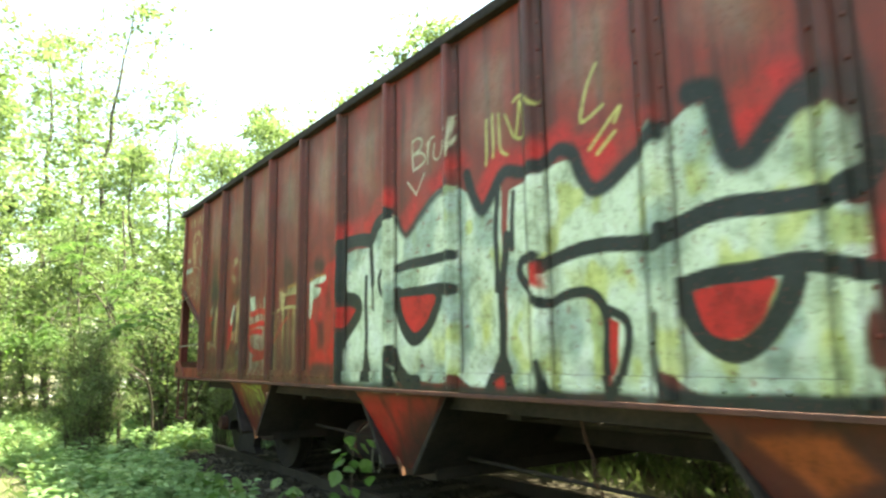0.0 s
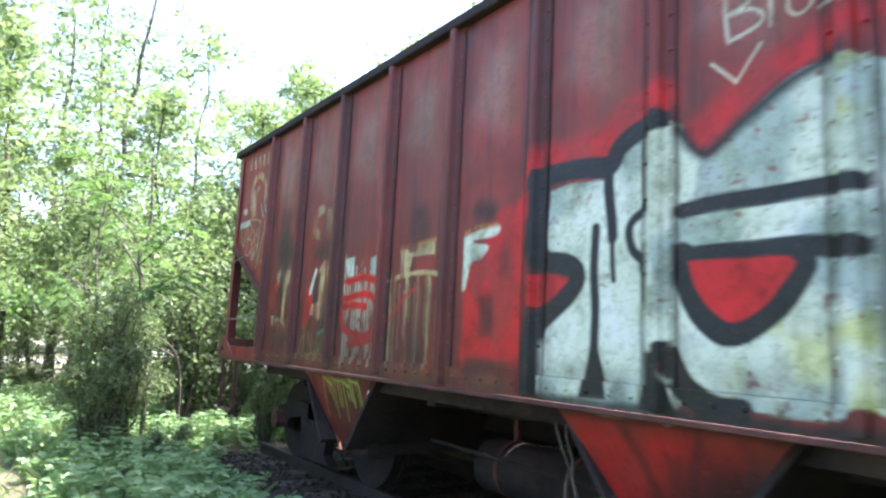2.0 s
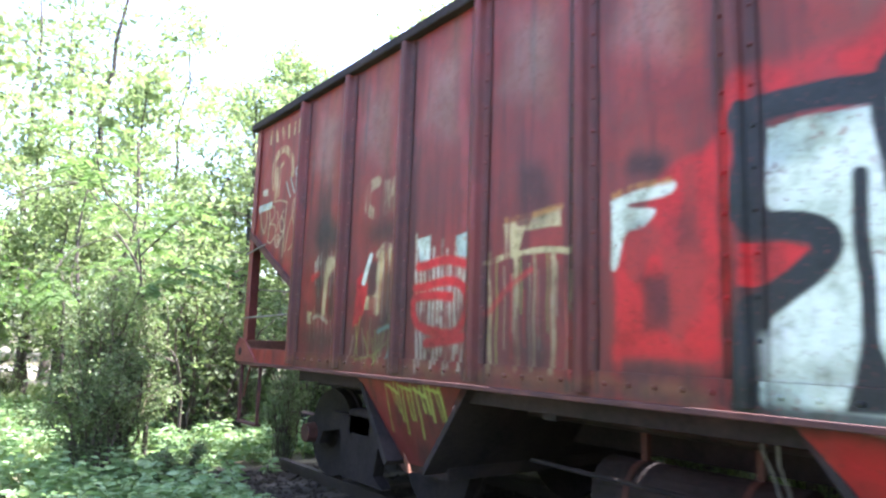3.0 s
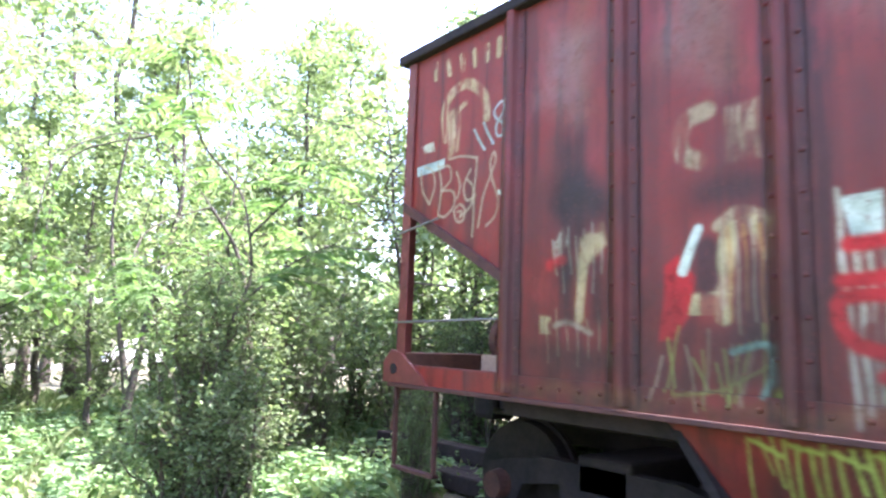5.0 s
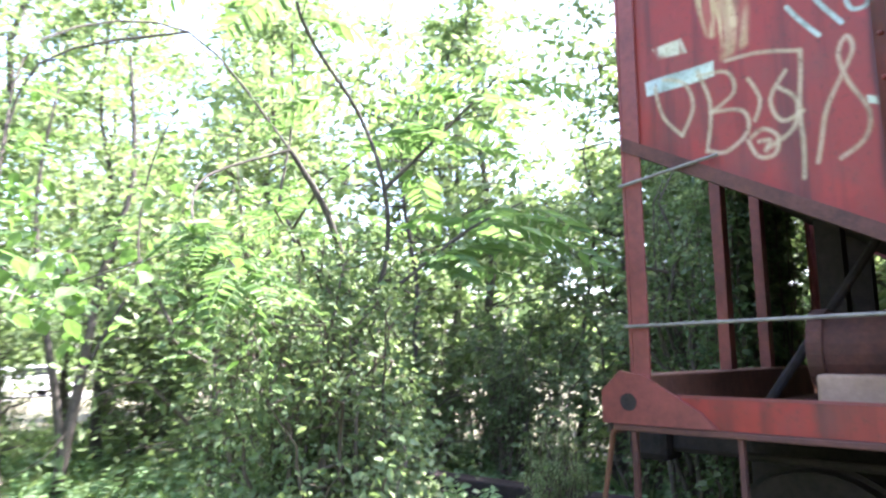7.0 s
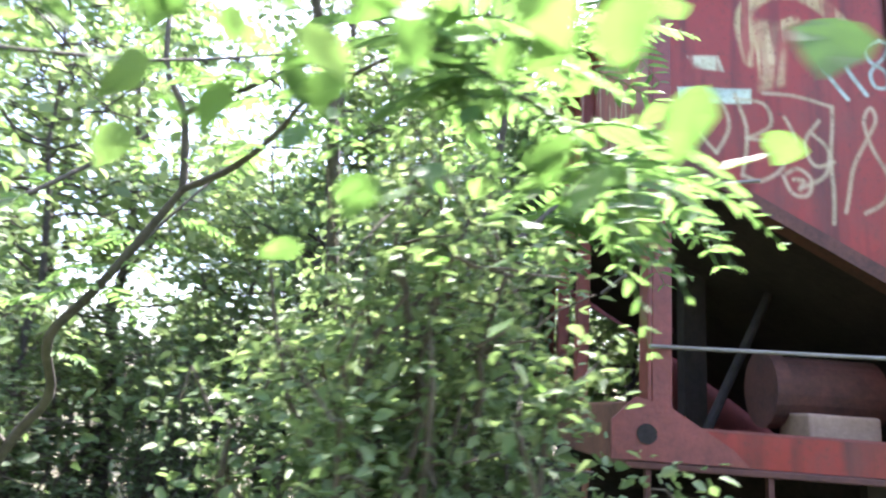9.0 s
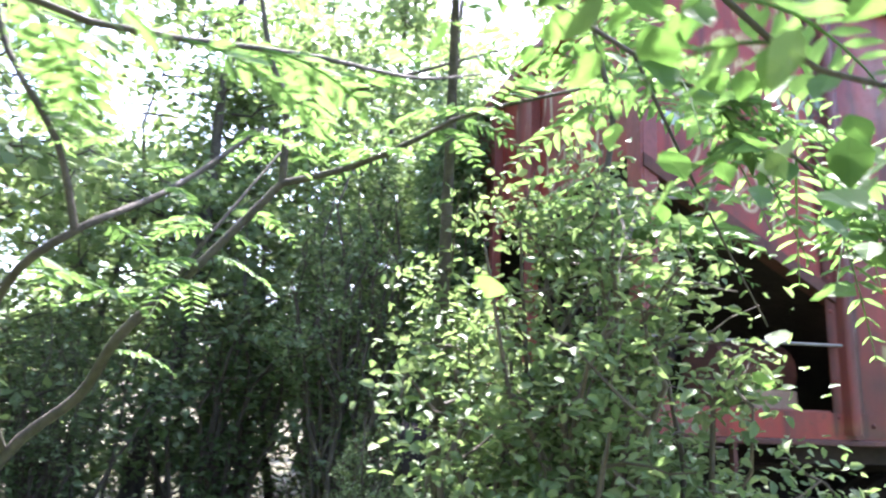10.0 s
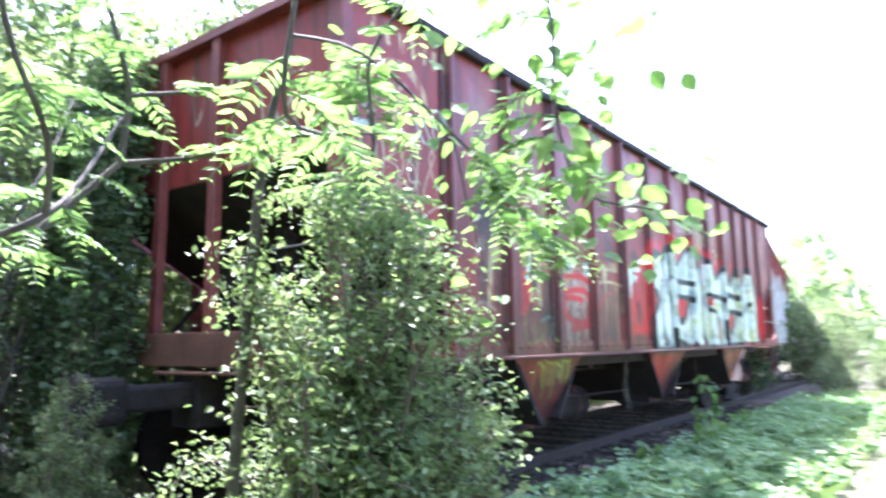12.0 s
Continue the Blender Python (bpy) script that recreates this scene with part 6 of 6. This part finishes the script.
copy_thing(low_bush, pose(-0.5, -0.45, -0.12, 0, 0, 130) @ Matrix.Scale(0.55, 4))
vine = shrub("vine_covered_bush", 73, 3.9, 0.72, 9000, 0.055, "tall dark vine-covered bush beside the car's end", LEAF_BUSH, 44, "bushes by the car", 0.03, 0.7)
vine.matrix_basis = pose(2.95, 0.95, -0.1)


def ivy():
    """The curtain of ivy that hides half of the car's end."""
    rng = np.random.default_rng(75)
    t = thing("ivy")
    tagged(t, "dense dark ivy climbing over the end of the hopper car", "ivy")
    pieces, along = [], []
    for k in range(60):
        x, y = 2.0 + 1.35 * rng.random() ** 1.4, rng.uniform(0.12, 0.5)
        p = curl(rng, (x, y, -0.12), (x + rng.normal() * 0.12, y * 0.7, rng.uniform(2.9, 3.85)), 16, 0.12)
        p[:, 0] = np.maximum(p[:, 0], 1.98)
        p[:, 1] = np.maximum(p[:, 1], 0.10)
        pieces.append(tube(p, np.linspace(0.010, 0.003, 16), 5))
        along.append(p)
    v, f = joined(pieces)
    raw("branchwork", v, f, TWIG, t, True)
    pts = np.concatenate(along)
    n = 24000
    pos = pts[rng.integers(0, len(pts), n)] + rng.normal(size=(n, 3)) * (0.07, 0.07, 0.12)
    pos = pos[(pos[:, 1] > 0.09) & (pos[:, 2] > 0.1)]
    v, f = leaves(rng, pos, 0.06 * (0.6 + 0.7 * rng.random(len(pos))), 0.7)
    raw("foliage", v, f, LEAF_IVY, t)


ivy()
copy_thing(vine, pose(0.95, 1.05, -0.1, 0, 0, 20) @ Matrix.Scale(0.36, 4))
copy_thing(vine, pose(3.3, 3.2, -0.1, 0, 0, 60) @ Matrix.Scale(0.55, 4))
copy_thing(vine, pose(1.5, 3.9, -0.1, 0, 0, 300) @ Matrix.Scale(0.4, 4))


def maple_sapling(x, y, h, seed, label="small maple seedling with broad lobed leaves beside the track"):
    rng = np.random.default_rng(seed)
    t = thing("seedling", (x, y, float(ground_height(x, y))))
    tagged(t, label, "seedling", "seedlings by the track")
    p = curl(rng, (0, 0, 0), (0.05, 0.02, h), 6, 0.1)
    v, f = tube(p, np.linspace(0.006, 0.003, 6), 5)
    raw("stem", v, f, TWIG, t)
    n = 26
    a = rng.random(n) * 2 * np.pi
    z = h * (0.45 + 0.55 * rng.random(n))
    r = 0.17 * (1.25 - z / h) + 0.03
    for k in range(n):
        broad_leaf(t, (r[k] * math.cos(a[k]) + 0.04, r[k] * math.sin(a[k]), z[k]), rng, rng.uniform(0.08, 0.13))


maple_sapling(-0.35, -6.0, 0.98, 91)
maple_sapling(-0.62, -5.3, 0.62, 92)
maple_sapling(-0.55, -6.9, 0.5, 93)
maple_sapling(-0.75, -4.6, 0.55, 94)
maple_sapling(-0.6, -3.4, 0.5, 95)


def parked_car(x, y, turn):
    """A pale car parked far off beyond the trees."""
    t = thing("parked_car", (x, y, float(ground_height(x, y))))
    t.rotation_euler = (0, 0, radians(turn))
    tagged(t, "white car parked on the sunny road beyond the trees", "car")
    white = plain("car_white", (0.7, 0.71, 0.72), (0.8, 0.8, 0.8), 2.0, 0.3, 0, 0.02)
    bm = bmesh.new()
    slab(bm, [(-2.2, 0.35), (-2.25, 0.75), (-2.1, 0.95), (-1.2, 1.0), (-0.6, 1.45), (0.9, 1.5), (1.6, 1.02), (2.15, 0.9), (2.25, 0.6), (2.2, 0.35)], 1, -0.85, 0.85)
    part("body", bm, white, t)
    glass = plain("car_glass", (0.01, 0.012, 0.015), (0.03, 0.035, 0.04), 2.0, 0.08, 0, 0.0)
    bm = bmesh.new()
    slab(bm, [(-1.05, 1.02), (-0.55, 1.38), (0.85, 1.42), (1.4, 1.04)], 1, -0.856, 0.856)
    part("side_window", bm, glass, t)
    for wx in (-1.4, 1.4):
        for s in (-1, 1):
            w = part("wheel", rod(bmesh.new(), (wx, s * 0.66, 0.32), (wx, s * 0.88, 0.32), 0.32, None, 20), BLACK_STEEL, t)
            part("rim", rod(bmesh.new(), (wx, s * 0.87, 0.32), (wx, s * 0.89, 0.32), 0.19, None, 14), RAIL_STEEL, w)


bm = bmesh.new()
xs = np.linspace(-40, 45, 86)
for a, b in zip(xs[:-1], xs[1:]):
    q = [bm.verts.new((px, py, float(ground_height(px, py)) + 0.03)) for px, py in ((a, 33), (b, 33), (b, 38.5), (a, 38.5))]
    bm.faces.new(q)
tagged(part("road", bm, plain("pale_asphalt", (0.2, 0.2, 0.19), (0.3, 0.29, 0.28), 1.5, 0.9)), "pale sunlit road beyond the trees", "road", kind="structure")
parked_car(7.6, 35.5, 8)
